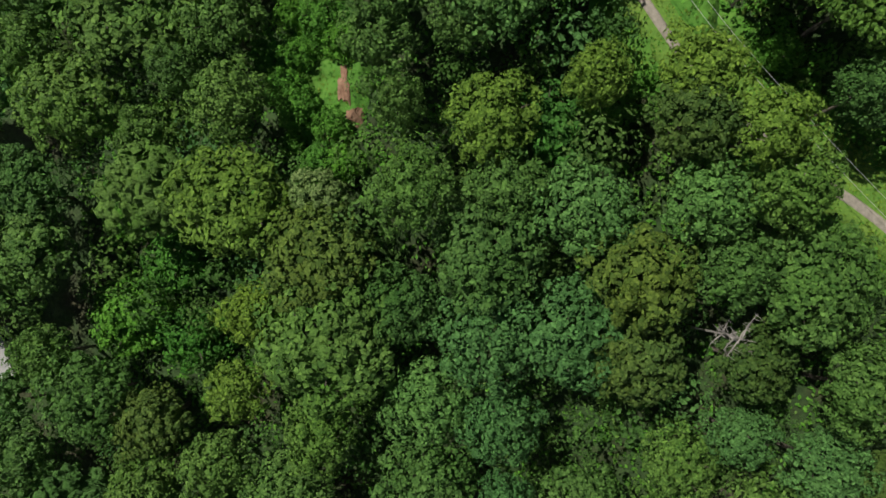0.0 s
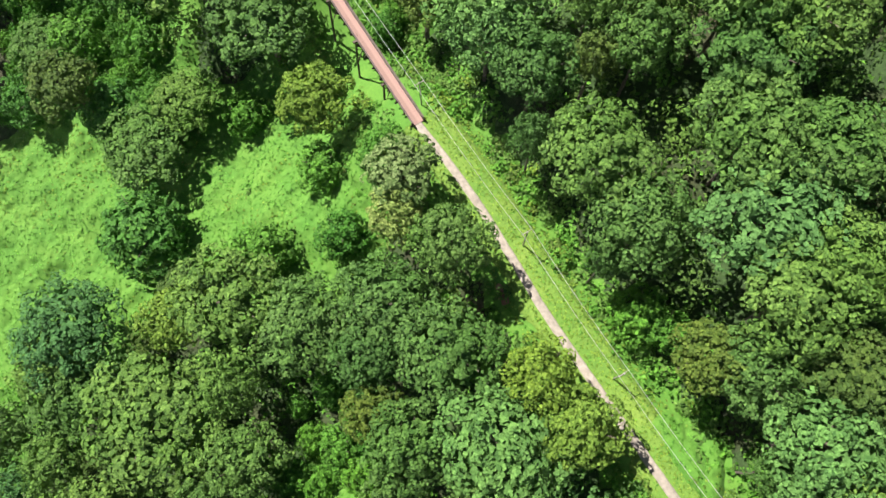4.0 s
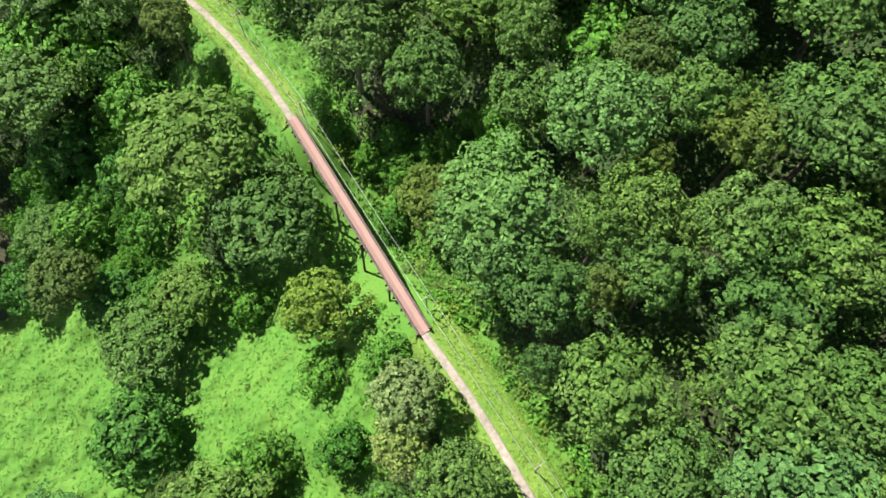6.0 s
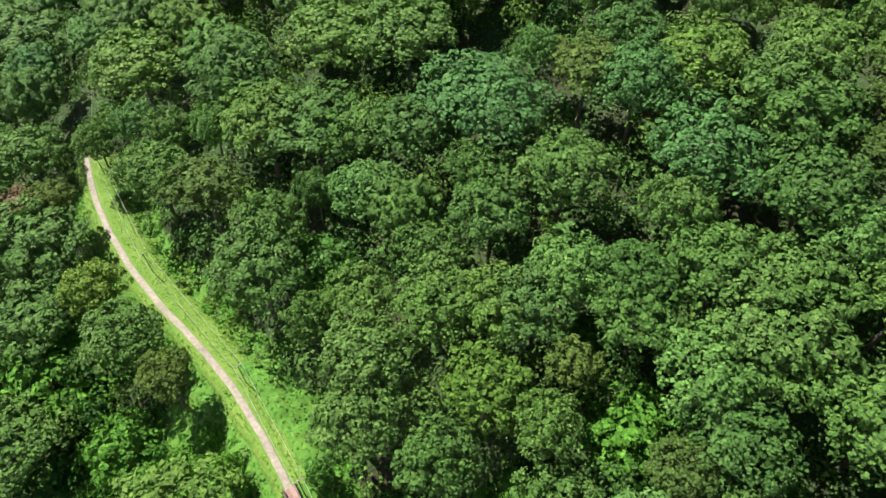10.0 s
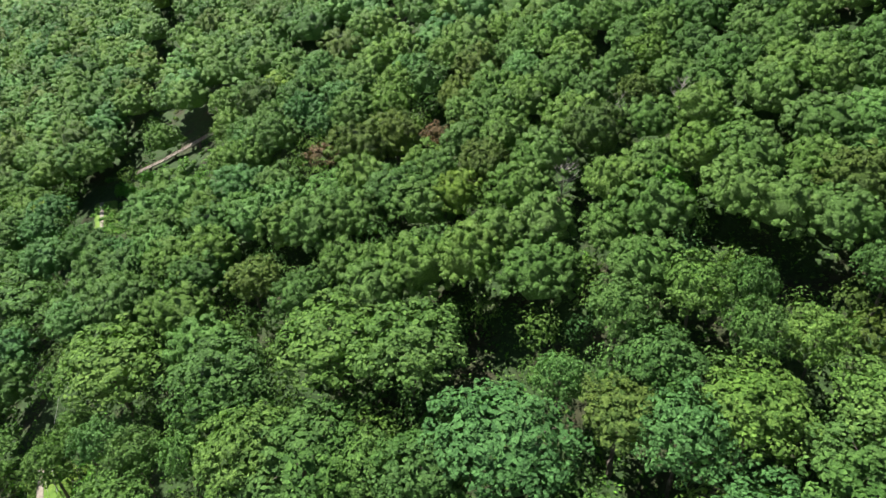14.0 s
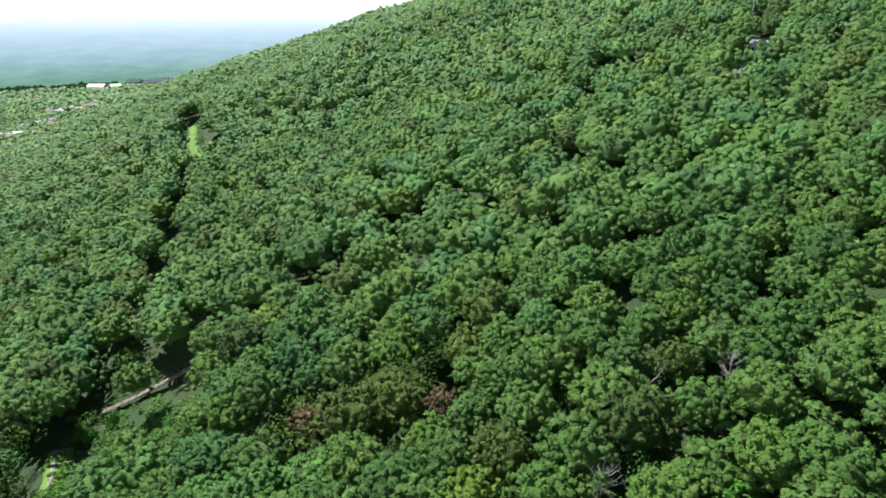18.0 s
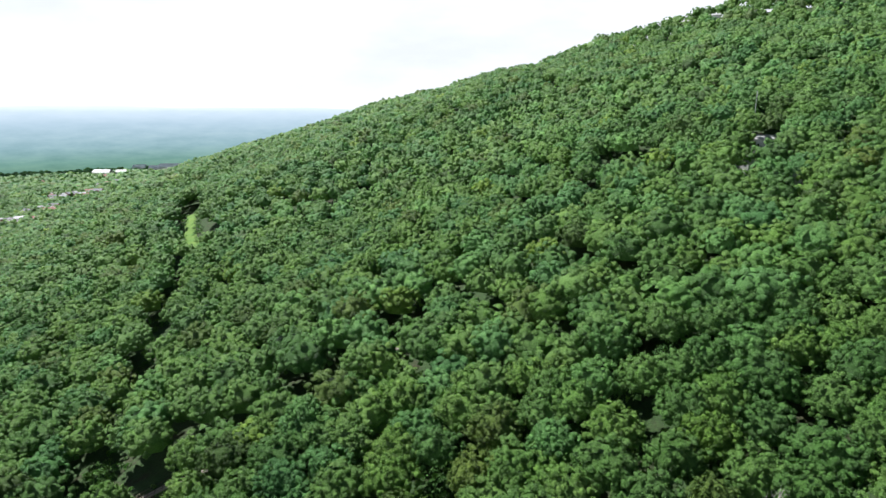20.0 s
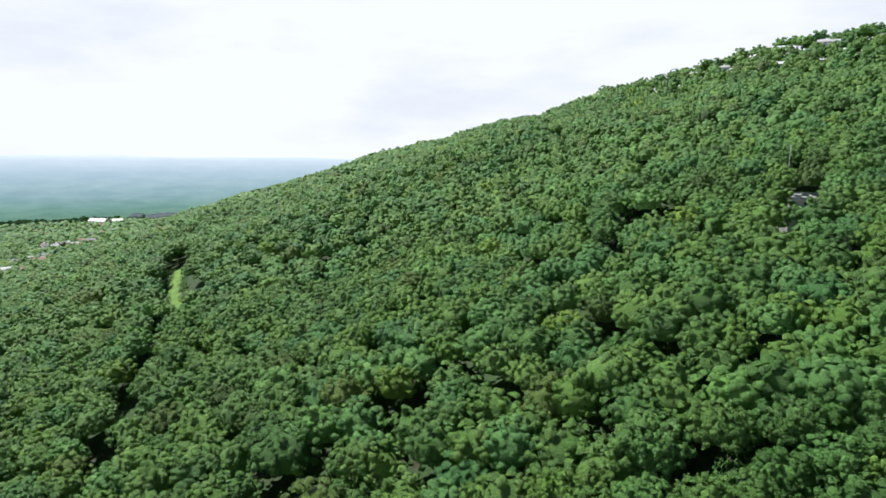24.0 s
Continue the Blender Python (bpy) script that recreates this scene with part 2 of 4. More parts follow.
def land(x, y):
    """Height of the bare ground."""
    x, y = np.asarray(x, float), np.asarray(y, float)
    d, _ = beside(x, y, FOOT)
    c, crest = beside(x, y, CREST)
    up = np.maximum(d - 8, 0)
    r = up / (up + np.maximum(-c, 0) + 1e-6)
    steep = r - 0.06 * np.exp(-((r - 0.86) / 0.09) ** 2)
    right = TRAIL_Z - 1.6 * np.exp(-((d - 8) / 2.5) ** 2) + (crest - TRAIL_Z) * steep - np.clip(c, 0, 400) * 0.12
    beyond = np.clip((y - 380) / 420, 0, 1)
    bottom = FLOOR_Z - 32.0 * beyond
    left = bottom + (TRAIL_Z - bottom) * np.exp(-np.maximum(-d - 1.5, 0) / (38 + 22 * beyond))
    z = np.where(d > 0, right, left)
    gullies = 2.2 * np.sin(0.041 * x + 0.013 * y + 1.0) * np.sin(0.023 * y - 0.017 * x) + 4.0 * np.sin(0.011 * x - 0.006 * y) * np.sin(0.009 * y + 0.5)
    z = z + gullies * np.clip((np.abs(d) - 12) / 60, 0, 1) * np.where(d > 0, 1.0, 0.4)
    z = z - 6.0 * np.clip((y - 225) / 80, 0, 1) * np.exp(-(d / 45) ** 2)
    along = ((x + 7.6) * -23.4 + (y - 84) * 38.0) / 44.63
    ravine = np.clip((along - 1.5) / 9, 0, 1) * np.clip((43.0 - along) / 9, 0, 1)
    z = z - 11.0 * hump(x, y, -20, 103, 28, 18, 0.52) * ravine + 7.5 * hump(x, y, -16, 18, 24, 26) * (d < -3)
    z = z + np.clip((np.abs(d) - 3) / 6, 0, 1) * (0.5 * np.sin(0.31 * x + 0.2 * y) * np.sin(0.27 * y - 0.1 * x) + 0.3 * np.sin(0.83 * x) * np.sin(0.71 * y + 0.3))
    return z


# ---- building helpers ----
def mesh_of(name, verts, quads, mats, index=None, smooth=False):
    """A mesh from arrays of corners and four-sided faces."""
    me = bpy.data.meshes.new(name)
    n, m = len(verts), len(quads)
    me.vertices.add(n)
    me.vertices.foreach_set("co", np.asarray(verts, np.float32).ravel())
    me.loops.add(4 * m)
    me.loops.foreach_set("vertex_index", np.asarray(quads, np.int32).ravel())
    me.polygons.add(m)
    me.polygons.foreach_set("loop_start", np.arange(m, dtype=np.int32) * 4)
    for one in mats:
        me.materials.append(one)
    if index is not None:
        me.polygons.foreach_set("material_index", np.asarray(index, np.int32))
    if smooth:
        me.polygons.foreach_set("use_smooth", np.ones(m, bool))
    me.update(calc_edges=True)
    me.validate()
    return me


def part(name, bm, mat, parent, label=""):
    """A bmesh as one mesh object under a thing or a part."""
    me = bpy.data.meshes.new(name)
    bm.to_mesh(me)
    bm.free()
    me.materials.append(mat)
    ob = new(name, me)
    ob.parent = parent
    return tagged(ob, label)


def box(bm, size, at=(0, 0, 0), turn=None, bevel=0.0):
    m = Matrix.Translation(at) @ (turn or Matrix()) @ Matrix.Diagonal((*size, 1))
    made = bmesh.ops.create_cube(bm, size=1, matrix=m)
    if bevel:
        edges = list({e for v in made["verts"] for e in v.link_edges})
        bmesh.ops.bevel(bm, geom=edges, offset=bevel, segments=1, affect="EDGES")
    return bm


def tube(bm, points, radii, sides=7):
    """A tapered tube along points."""
    rings = []
    for i, p in enumerate(points):
        a, b = Vector(points[max(i - 1, 0)]), Vector(points[min(i + 1, len(points) - 1)])
        q = (b - a).to_track_quat("Z", "Y")
        rings.append([bm.verts.new(Vector(p) + q @ Vector((radii[i] * math.cos(k * math.tau / sides), radii[i] * math.sin(k * math.tau / sides), 0))) for k in range(sides)])
    for lo, hi in zip(rings, rings[1:]):
        for k in range(sides):
            bm.faces.new((lo[k], lo[(k + 1) % sides], hi[(k + 1) % sides], hi[k]))
    bm.faces.new(rings[-1])
    bm.faces.new(rings[0][::-1])
    return bm


def unit(v):
    return v / (np.linalg.norm(v, axis=-1, keepdims=True) + 1e-9)


def leaf_quads(rng, at, way, size, slim=0.62, jitter=0.6):
    """Bent four-cornered leaf sprays at places, facing roughly their ways."""
    n = len(at)
    nor = unit(unit(way) + rng.normal(0, jitter, (n, 3)))
    a = unit(np.cross(nor, rng.normal(0, 1, (n, 3))))
    b = np.cross(nor, a)
    s = np.broadcast_to(size, (n,))[:, None] * rng.uniform(0.7, 1.3, (n, 1))
    v = np.stack([at + a * s, at + b * s * slim + nor * s * 0.18, at - a * s, at - b * s * slim + nor * s * 0.18], 1)
    return v.reshape(-1, 3), np.arange(4 * n).reshape(n, 4)


def dome(segments, rings):
    """A rounded cap of four-sided faces: unit corners and faces."""
    lat = {2: (48, 2), 3: (58, 22, -14), 4: (64, 36, 8, -20)}[rings]
    v = [(0.0, 0.0, 1.0)]
    for a in lat:
        a = radians(a)
        v += [(math.cos(a) * math.cos(k * math.tau / segments), math.cos(a) * math.sin(k * math.tau / segments), math.sin(a)) for k in range(segments)]
    q = [(0, 1 + k, 1 + (k + 1) % segments, 1 + (k + 2) % segments) for k in range(0, segments, 2)]
    for r in range(rings - 1):
        for k in range(segments):
            lo, hi = 1 + r * segments, 1 + (r + 1) * segments
            q.append((lo + k, hi + k, hi + (k + 1) % segments, lo + (k + 1) % segments))
    return np.array(v), np.array(q)


def puffs(rng, radius, tall, lobes, span, shell=0.64, low=-0.35, segments=8, rings=3, core_in=0.02):
    """The leafy masses of a crown: lumpy caps set over an uneven dome. Also their centres, sizes and ways."""
    i = np.arange(lobes) + 0.5
    z = 1 - (1 - low) * i / lobes
    phi = i * 2.39996 + rng.uniform(0, 6.28)
    way = np.stack([np.sqrt(1 - z * z) * np.cos(phi), np.sqrt(1 - z * z) * np.sin(phi), z], 1)
    way = unit(way + rng.normal(0, 0.14, (lobes, 3)))
    wave = 1 + 0.1 * np.sin(2 * phi + rng.uniform(0, 6)) + 0.08 * np.sin(3 * phi + rng.uniform(0, 6)) + 0.05 * np.sin(5 * phi + rng.uniform(0, 6))
    centre = way * (rng.uniform(shell - 0.05, shell + 0.09, lobes) * wave)[:, None] * np.array([radius, radius, tall])
    r = rng.uniform(*span, lobes) * radius
    v0, q0 = dome(segments, rings)
    axis = unit(way + np.array([0, 0, 0.5]))
    side = unit(np.cross(axis, rng.normal(0, 1, (lobes, 3))))
    up = np.cross(axis, side)
    frame_of = np.stack([side, up, axis], 1)
    lumps = rng.uniform(0.74, 1.22, (lobes, len(v0), 1))
    v = np.einsum("nk,lkj->lnj", v0, frame_of) * lumps * (0.86 * r[:, None, None]) * np.array([1, 1, 0.85]) + centre[:, None]
    q = q0[None] + (np.arange(lobes) * len(v0))[:, None, None]
    cv, cq = dome(8, 4) if lobes > 14 else dome(6, 3)
    core = cv * rng.uniform(0.86, 1.02, (len(cv), 1)) * np.array([radius, radius, tall]) * (shell - core_in)
    v, q = joined((v.reshape(-1, 3), q.reshape(-1, 4)), (core, cq))
    return v, q, centre, r, way


def leafy(rng, mass, leaves, size, jitter, reach):
    """A crown of leaf sprays alone: rounded clusters outside, looser sprays in the depth between them."""
    _, _, centre, r, way = mass
    inner = leaves // 4
    d = unit(rng.normal(0, 1, (inner, 3)) + np.array([0, 0, 0.55]))
    at = d * np.abs(centre).max(0) * rng.uniform(0.62, 0.86, (inner, 1))
    return joined(leaf_quads(rng, at, d, size * 1.75, 0.75, 0.35), sprays(rng, centre, r, way, leaves - inner, size, jitter, reach))


def sprays(rng, centre, r, way, leaves, size, jitter=0.3, reach=1.2):
    """Leaf sprays standing off the surface of the leafy masses."""
    lobes = len(r)
    per = max(leaves // lobes, 1)
    d = unit(rng.normal(0, 1, (lobes, per, 3)) + way[:, None] * 0.9 + np.array([0, 0, 0.45]))
    at = (centre[:, None] + d * (r[:, None, None] * rng.uniform(0.8, reach, (lobes, per, 1))) * np.array([1, 1, 0.88])).reshape(-1, 3)
    return leaf_quads(rng, at, d.reshape(-1, 3) + np.array([0, 0, 0.25]), size, jitter=jitter)


def joined(*pieces):
    vs, qs, n = [], [], 0
    for v, q in pieces:
        vs.append(v)
        qs.append(q + n)
        n += len(v)
    return np.concatenate(vs), np.concatenate(qs)


def trunk_bmesh(rng, height, radius, spread, limbs):
    bm = bmesh.new()
    sway = rng.normal(0, 0.25, (6, 2))
    pts = [(sway[k][0] * k * 0.3, sway[k][1] * k * 0.3, height * k / 5 - (0.8 if k == 0 else 0)) for k in range(6)]
    tube(bm, pts, [radius * (1.35 - 0.24 * k) for k in range(6)])
    for k in range(limbs):
        a, h = k * math.tau / limbs + rng.uniform(-0.4, 0.4), rng.uniform(0.45, 0.9) * height
        start = Vector((0, 0, h))
        out_way = Vector((math.cos(a), math.sin(a), 0))
        length = spread * rng.uniform(0.55, 0.9)
        tube(bm, [start, start + out_way * length * 0.5 + Vector((0, 0, length * 0.28)), start + out_way * length + Vector((0, 0, length * 0.7))], [radius * 0.45, radius * 0.28, radius * 0.08], 5)
    return bm


# ---- ground ----
def spread_axis(fine_low, fine_high, step, far_low, far_high, grow):
    mid = list(np.arange(fine_low, fine_high + step, step))
    s = step
    while mid[-1] < far_high:
        s *= grow
        mid.append(mid[-1] + s)
    s = step
    while mid[0] > far_low:
        s *= grow
        mid.insert(0, mid[0] - s)
    return np.array(mid)


def clearing(x, y):
    """1 where creeping vines cover open ground, 0 in the woods."""
    k = hump(x, y, -44, 80, 26, 17, 0.35) + hump(x, y, -78, 72, 22, 24) + hump(x, y, -24, 96, 9, 13, 0.5) + hump(x, y, -37, 131, 8, 13, 0.6) * 1.1 + hump(x, y, -31, 72, 17, 14)
    k = k + hump(x, y, -50, 128, 13, 8) + 0.8 * hump(x, y, -60, 116, 8, 8) + hump(x, y, -9, 112, 9, 7) + 0.9 * hump(x, y, -88, 40, 14, 16)
    k = k + hump(x, y, -66, 106, 12, 11) + 0.9 * hump(x, y, -71, 126, 10, 10) + 1.0 * hump(x, y, -46, 130, 13, 10)
    k = k + 0.8 * hump(x, y, -19, 27, 8, 9) + 0.7 * hump(x, y, 28, 34, 7, 8)
    return k


def grid_sheet(name, xs, ys, height, mat):
    gx, gy = np.meshgrid(xs, ys)
    v = np.stack([gx, gy, height(gx, gy)], -1).reshape(-1, 3)
    w = len(xs)
    i = (np.arange(len(ys) - 1)[:, None] * w + np.arange(w - 1)[None]).ravel()
    q = np.stack([i, i + 1, i + w + 1, i + w], 1)
    middle = v[q].mean(1)
    return new(name, mesh_of(name, v, q, mat, open_ground(middle[:, 0], middle[:, 1]).astype(int), smooth=True))


def bumpy_land(x, y):
    k = np.clip(clearing(x, y) * 1.6 - 0.5, 0, 1) * np.clip((np.abs(beside(x, y, TRAIL)[0]) - 3) / 5, 0, 1)
    return land(x, y) + k * 0.6


def open_ground(x, y):
    d, _ = beside(x, y, TRAIL)
    e, _ = beside(x, y, FOOT)
    return np.where((clearing(x, y) > 0.34) | ((d > -6) & (d < 9.5) & (y < 191)), 1, np.where((e < -130) & (y > 650), 2, 0))


ground = grid_sheet("ground", spread_axis(-100, 60, 1.9, -4900, 1600, 1.09), spread_axis(-30, 215, 1.9, -600, 4900, 1.08), bumpy_land, [FLOOR, VINES, FIELD])
tagged(ground, "wooded hillside ground with leaf litter falling to a broad valley", "ground", kind="structure")


def line_points(line, step):
    """Even steps along a line in plan: places and ways."""
    at, way = [], []
    for a, b in zip(line, line[1:]):
        n = max(1, round(math.hypot(b[0] - a[0], b[1] - a[1]) / step))
        for k in range(n):
            at.append((a[0] + (b[0] - a[0]) * k / n, a[1] + (b[1] - a[1]) * k / n))
    at = np.array(at + [line[-1]], float)
    for _ in range(6):
        at[1:-1] = 0.25 * at[:-2] + 0.5 * at[1:-1] + 0.25 * at[2:]
    way = unit(np.gradient(at, axis=0))
    return at, way


def ribbon(name, at, way, left, right, lift, mat, cross=7, crown_h=0.0):
    """A strip laid over the ground along a line, with turned-down edges."""
    rows = []
    for k in range(cross + 2):
        u = min(max((k - 1) / (cross - 1), 0), 1)
        off = -left + (left + right) * u
        p = at + np.stack([way[:, 1], -way[:, 0]], 1) * np.reshape(off, (-1, 1))
        z = land(p[:, 0], p[:, 1]) + lift + crown_h * (1 - (2 * u - 1) ** 2)
        if k in (0, cross + 1):
            z = z - lift - 0.25
        rows.append(np.stack([p[:, 0], p[:, 1], z], 1))
    v = np.stack(rows, 1).reshape(-1, 3)
    w, n = cross + 2, len(at)
    i = (np.arange(n - 1)[:, None] * w + np.arange(w - 1)[None]).ravel()
    return new(name, mesh_of(name, v, np.stack([i, i + 1, i + w + 1, i + w], 1), [mat], smooth=True))


wob = np.random.default_rng(3)
BRIDGE_A, BRIDGE_B = Vector((-7.6, 84.0, 0)), Vector((-31.0, 122.0, 0))
for piece, line in (("south", TRAIL[2:10]), ("north", TRAIL[10:19]), ("far", TRAIL[21:23])):
    at, way = line_points(line, 1.2)
    edge = np.convolve(wob.normal(0, 0.5, len(at)), np.ones(5) / 5, "same")
    verge = ribbon("verge", at, way, 2.6 + edge, 5.2 + edge, 0.10, GRASS, 9)
    tagged(verge, "bright mown grass verge beside the gravel trail", "verge", kind="structure")
    trail = ribbon("trail", at, way, 0.64 + edge * 0.22, 0.64 - edge * 0.22, 0.16, GRAVEL, 7, 0.06)
    tagged(trail, "pale gravel footpath worn along the foot of the slope", "footpath", kind="structure")

# ---- trees ----
tree_rng = np.random.default_rng(11)
DENSE = 1500
KINDS = {
    # leaf kind: (label, radius, half height of crown, tree height, clumps, leaves, leaf size, clump sizes)
    OAK: ("tall broadleaf tree with a lumpy dark green crown", 6.5, 5.2, 18.5, 82, 2950, 0.28, (0.115, 0.185)),
    BLUE: ("tall tree with a dense rounded blue-green crown", 7.0, 5.4, 19.0, 92, 3050, 0.27, (0.11, 0.165)),
    YELLOW: ("broadleaf tree with a yellow-green crown", 5.5, 4.6, 17.5, 68, 2450, 0.27, (0.12, 0.2)),
    OLIVE: ("pine with a soft olive-brown crown", 5.0, 4.6, 18.0, 70, 2500, 0.26, (0.11, 0.19)),
    VINE: ("low tree smothered in bright green vines", 5.0, 4.6, 8.5, 58, 2100, 0.27, (0.14, 0.24)),
    CREAM: ("broadleaf tree with pale cream flowering crown", 5.2, 4.5, 17.0, 66, 2300, 0.27, (0.11, 0.19)),
    THICKET: ("low spreading tree with soft medium green foliage", 5.5, 4.6, 10.5, 72, 2500, 0.27, (0.12, 0.2)),
    RUST: ("dying tree with rust-brown leaves", 5.2, 4.0, 16.0, 50, 800, 0.34, (0.12, 0.2)),
}
templates = {}


def tree_template(kind, k):
    label, radius, tall, height, lobes, leaves, size, lobe = KINDS[kind]
    rng = np.random.default_rng(100 * kind + k)
    tree = new("tree" if kind != VINE else "vine_covered_tree")
    part("trunk", trunk_bmesh(rng, height - tall * 0.6, 0.34, radius * 0.8, 5), BARK, tree)
    low = -0.7 if kind in (VINE, THICKET) else -0.25
    mass = puffs(rng, radius, tall, lobes, lobe, 0.78, low, 4, 2, 0.22)
    v, q = leafy(rng, mass, leaves, size, 0.24, 1.14)
    v[:, 2] += height - tall * 1.02
    top = new("crown", mesh_of("crown", v, q, [LEAVES[kind]], smooth=True))
    top.parent = tree
    return tagged(tree, label, "tree", "trees on the slope")


def plant(kind, x, y, radius, rng, squat=1.0):
    key = (kind, int(rng.integers(0, 4 if kind == OAK else 2)))
    height = rng.uniform(0.93, 1.1) * squat
    grow = 1.1 * radius / KINDS[kind][1]
    up = height * (0.45 + 0.55 * grow if kind in (VINE, THICKET) else 0.82 + 0.18 * grow)
    m = Matrix.Translation((x, y, float(land(x, y)) - 0.2)) @ Matrix.Rotation(rng.uniform(0, math.tau), 4, "Z") @ Matrix.Diagonal((grow, grow, up, 1))
    if key not in templates:
        templates[key] = tree_template(*key)
        templates[key].matrix_basis = m
        return templates[key]
    made = copy_thing(templates[key], Matrix())
    made.matrix_basis = m
    return made


OAKS_SOUTH = [(-16.7, -9, 9.5), (-6.4, -4.7, 5.1), (42.2, -1.4, 7), (33.5, 0.2, 4.9), (-64.2, 1.8, 7.7), (4.7, 2.3, 7.5), (37.6, 9, 4.7), (-4.7, 9.6, 5.4), (6.8, 10.3, 5.4), (-64.5, 12.1, 6.7), (43.1, 16.2, 5.4), (-6.1, 20.2, 3.2), (-29.8, 22.7, 5.3), (-55.4, 24.1, 7.3), (-37.6, 27.3, 3.9), (42.3, 27.9, 6.5), (-9, 28.8, 4.7), (1.7, 30.5, 4.3), (32.7, 31.4, 4.9), (-31.1, 33.9, 5.5), (-7.6, 35.9, 5.9), (-46.8, 39.8, 10.4)]
OAKS_TRAIL = [(-61.9, 42.3, 6.2), (33.7, 44.7, 5.4), (-13.2, 47.4, 5.1), (-2.3, 47.8, 7), (-65.5, 48.1, 6.4), (36.7, 52.1, 6.9), (-22.6, 52.9, 7.1), (-10.9, 54.9, 7), (42, 55.8, 6.3), (-35.8, 56.7, 8.6), (15.1, 57.5, 3.6), (-1.6, 61.9, 5.6), (21.1, 61.9, 6.2), (42.4, 68.3, 6.9), (33.4, 70.9, 7.7), (16.1, 71.1, 7.2), (5.7, 73.8, 5), (34.9, 82.6, 7.5), (8.9, 84.4, 5.5), (22.2, 85.5, 4.8), (41.4, 86.6, 6.9), (32.9, 89.2, 6.4), (28.5, 91.7, 3.8), (16, 91.9, 4.1)]
OAKS_BRIDGE = [(21, 94.4, 5.6), (44.5, 102.2, 8.1), (-33.8, 104.4, 9.4), (29.5, 108.2, 5.6), (-47.4, 114.4, 11.2), (8.4, 114.8, 5.8), (30.9, 119.6, 7.2), (47, 119.7, 7.9), (-7.4, 122.4, 6.6), (7.8, 124.2, 5.1), (-22, 125.9, 8.8), (-82.9, 130.3, 9.5), (38, 131.4, 8.6), (-18.6, 136.7, 7.2), (21.5, 138.3, 6.9), (43.3, 139.6, 7.5), (7.7, 142.6, 7.1), (1.5, 142.8, 6.5), (21.9, 143.2, 6.5), (-7.5, 143.7, 7.2), (33.7, 144.2, 8), (-20.1, 147.9, 6.1)]
OAKS_NORTH = [(-61.4, 148.6, 8.8), (-41.4, 152.1, 10), (46.8, 153.6, 8.1), (-83.6, 154.2, 10), (29.1, 154.2, 6), (-9.1, 154.9, 6.1), (1.2, 159.7, 7.1), (-38.3, 164.5, 6.4), (13.4, 165.1, 8.2), (47.8, 167.8, 9.7), (-89, 168.3, 10.7), (-67.9, 178.5, 9.4), (54.6, 179.7, 8.3), (-11.9, 181.4, 8.2), (38.3, 183.1, 8.7), (-21.9, 183.8, 7.3), (-32.5, 187, 11.1), (-42.9, 187.5, 9), (-99, 196.6, 9.8), (-51.8, 202.5, 9.9), (-14.9, 205.8, 10.6), (-30, 209.8, 11.7), (-76.9, 211.7, 11.1), (-122.2, 246.9, 15.5)]
VINE_TREES = [(-124.4, 321.6, 2.6), (-129, 323, 2.4), (-119, 326, 2.2), (-40.8, -11, 5.5), (-51.4, -7.6, 6.2), (-42.6, 1.5, 5.4), (-51, 10.5, 5.6), (-21.7, 23.5, 3.4), (37.7, 24.8, 4.3), (-18.6, 35.9, 3.4), (-20.4, 44.5, 3.1), (-73.9, 46.1, 5.3), (26.4, 51.1, 3.1), (22.7, 52.9, 4.4), (-19.1, 67.7, 4.1), (-12.7, 79.3, 3.8), (-23.3, 79.7, 4.3), (-39.7, 93.6, 4.1), (-59.2, 107.9, 4.4), (-1.1, 110.3, 4.1), (5.7, 110.8, 4.8), (38.2, 113.7, 3.5), (-11.4, 113.9, 3.8), (-19.4, 116.9, 4.4), (19.9, 125.9, 6.9), (-63.8, 132.7, 6.6), (14.8, 141.3, 4.9), (-81.3, 146, 12.1), (-31, 161.7, 6.5)]
YELLOW_TREES = [(5.2, 18.7, 5.6), (-23.5, 88.3, 6.0), (-27.3, -6.2, 4.7), (-29, 8.8, 7.7), (35.2, 15.7, 4.8), (27.8, 22.1, 4.8), (17, 22.3, 3.8), (13.4, 38.4, 5.2), (8.8, 44.6, 4.5), (-45.6, 55, 5.3), (-0.4, 130.7, 6.7), (-70.6, 157.5, 6.5)]
CREAM_TREES = [(-17.4, 9.6, 3.8), (-10, 66.7, 4), (-9.2, 72.5, 5.2)]
OLIVE_PINES = [(37.5, -11.3, 4.9), (23.8, -10.8, 6), (23, -0.9, 6.4), (-17.7, 2.1, 7), (26.9, 16.7, 4.9), (-12.9, 40.3, 3.9), (42.3, 43.6, 5.1), (27.4, 45.6, 5.4), (16.3, 84.5, 3.3), (-69.5, 95.3, 5.6), (23, 100.9, 3.1), (34.2, 101.7, 4.7), (-8.1, 102.9, 6.4), (23.2, 116.2, 4.5), (-53.2, 138.3, 4.4), (-53.5, 175.1, 7), (-86, 178.7, 6), (18.8, 184.2, 6.5), (-51.4, 231.7, 6.0), (37.5, 268.5, 4.6), (-23.1, 288.6, 5.0)]
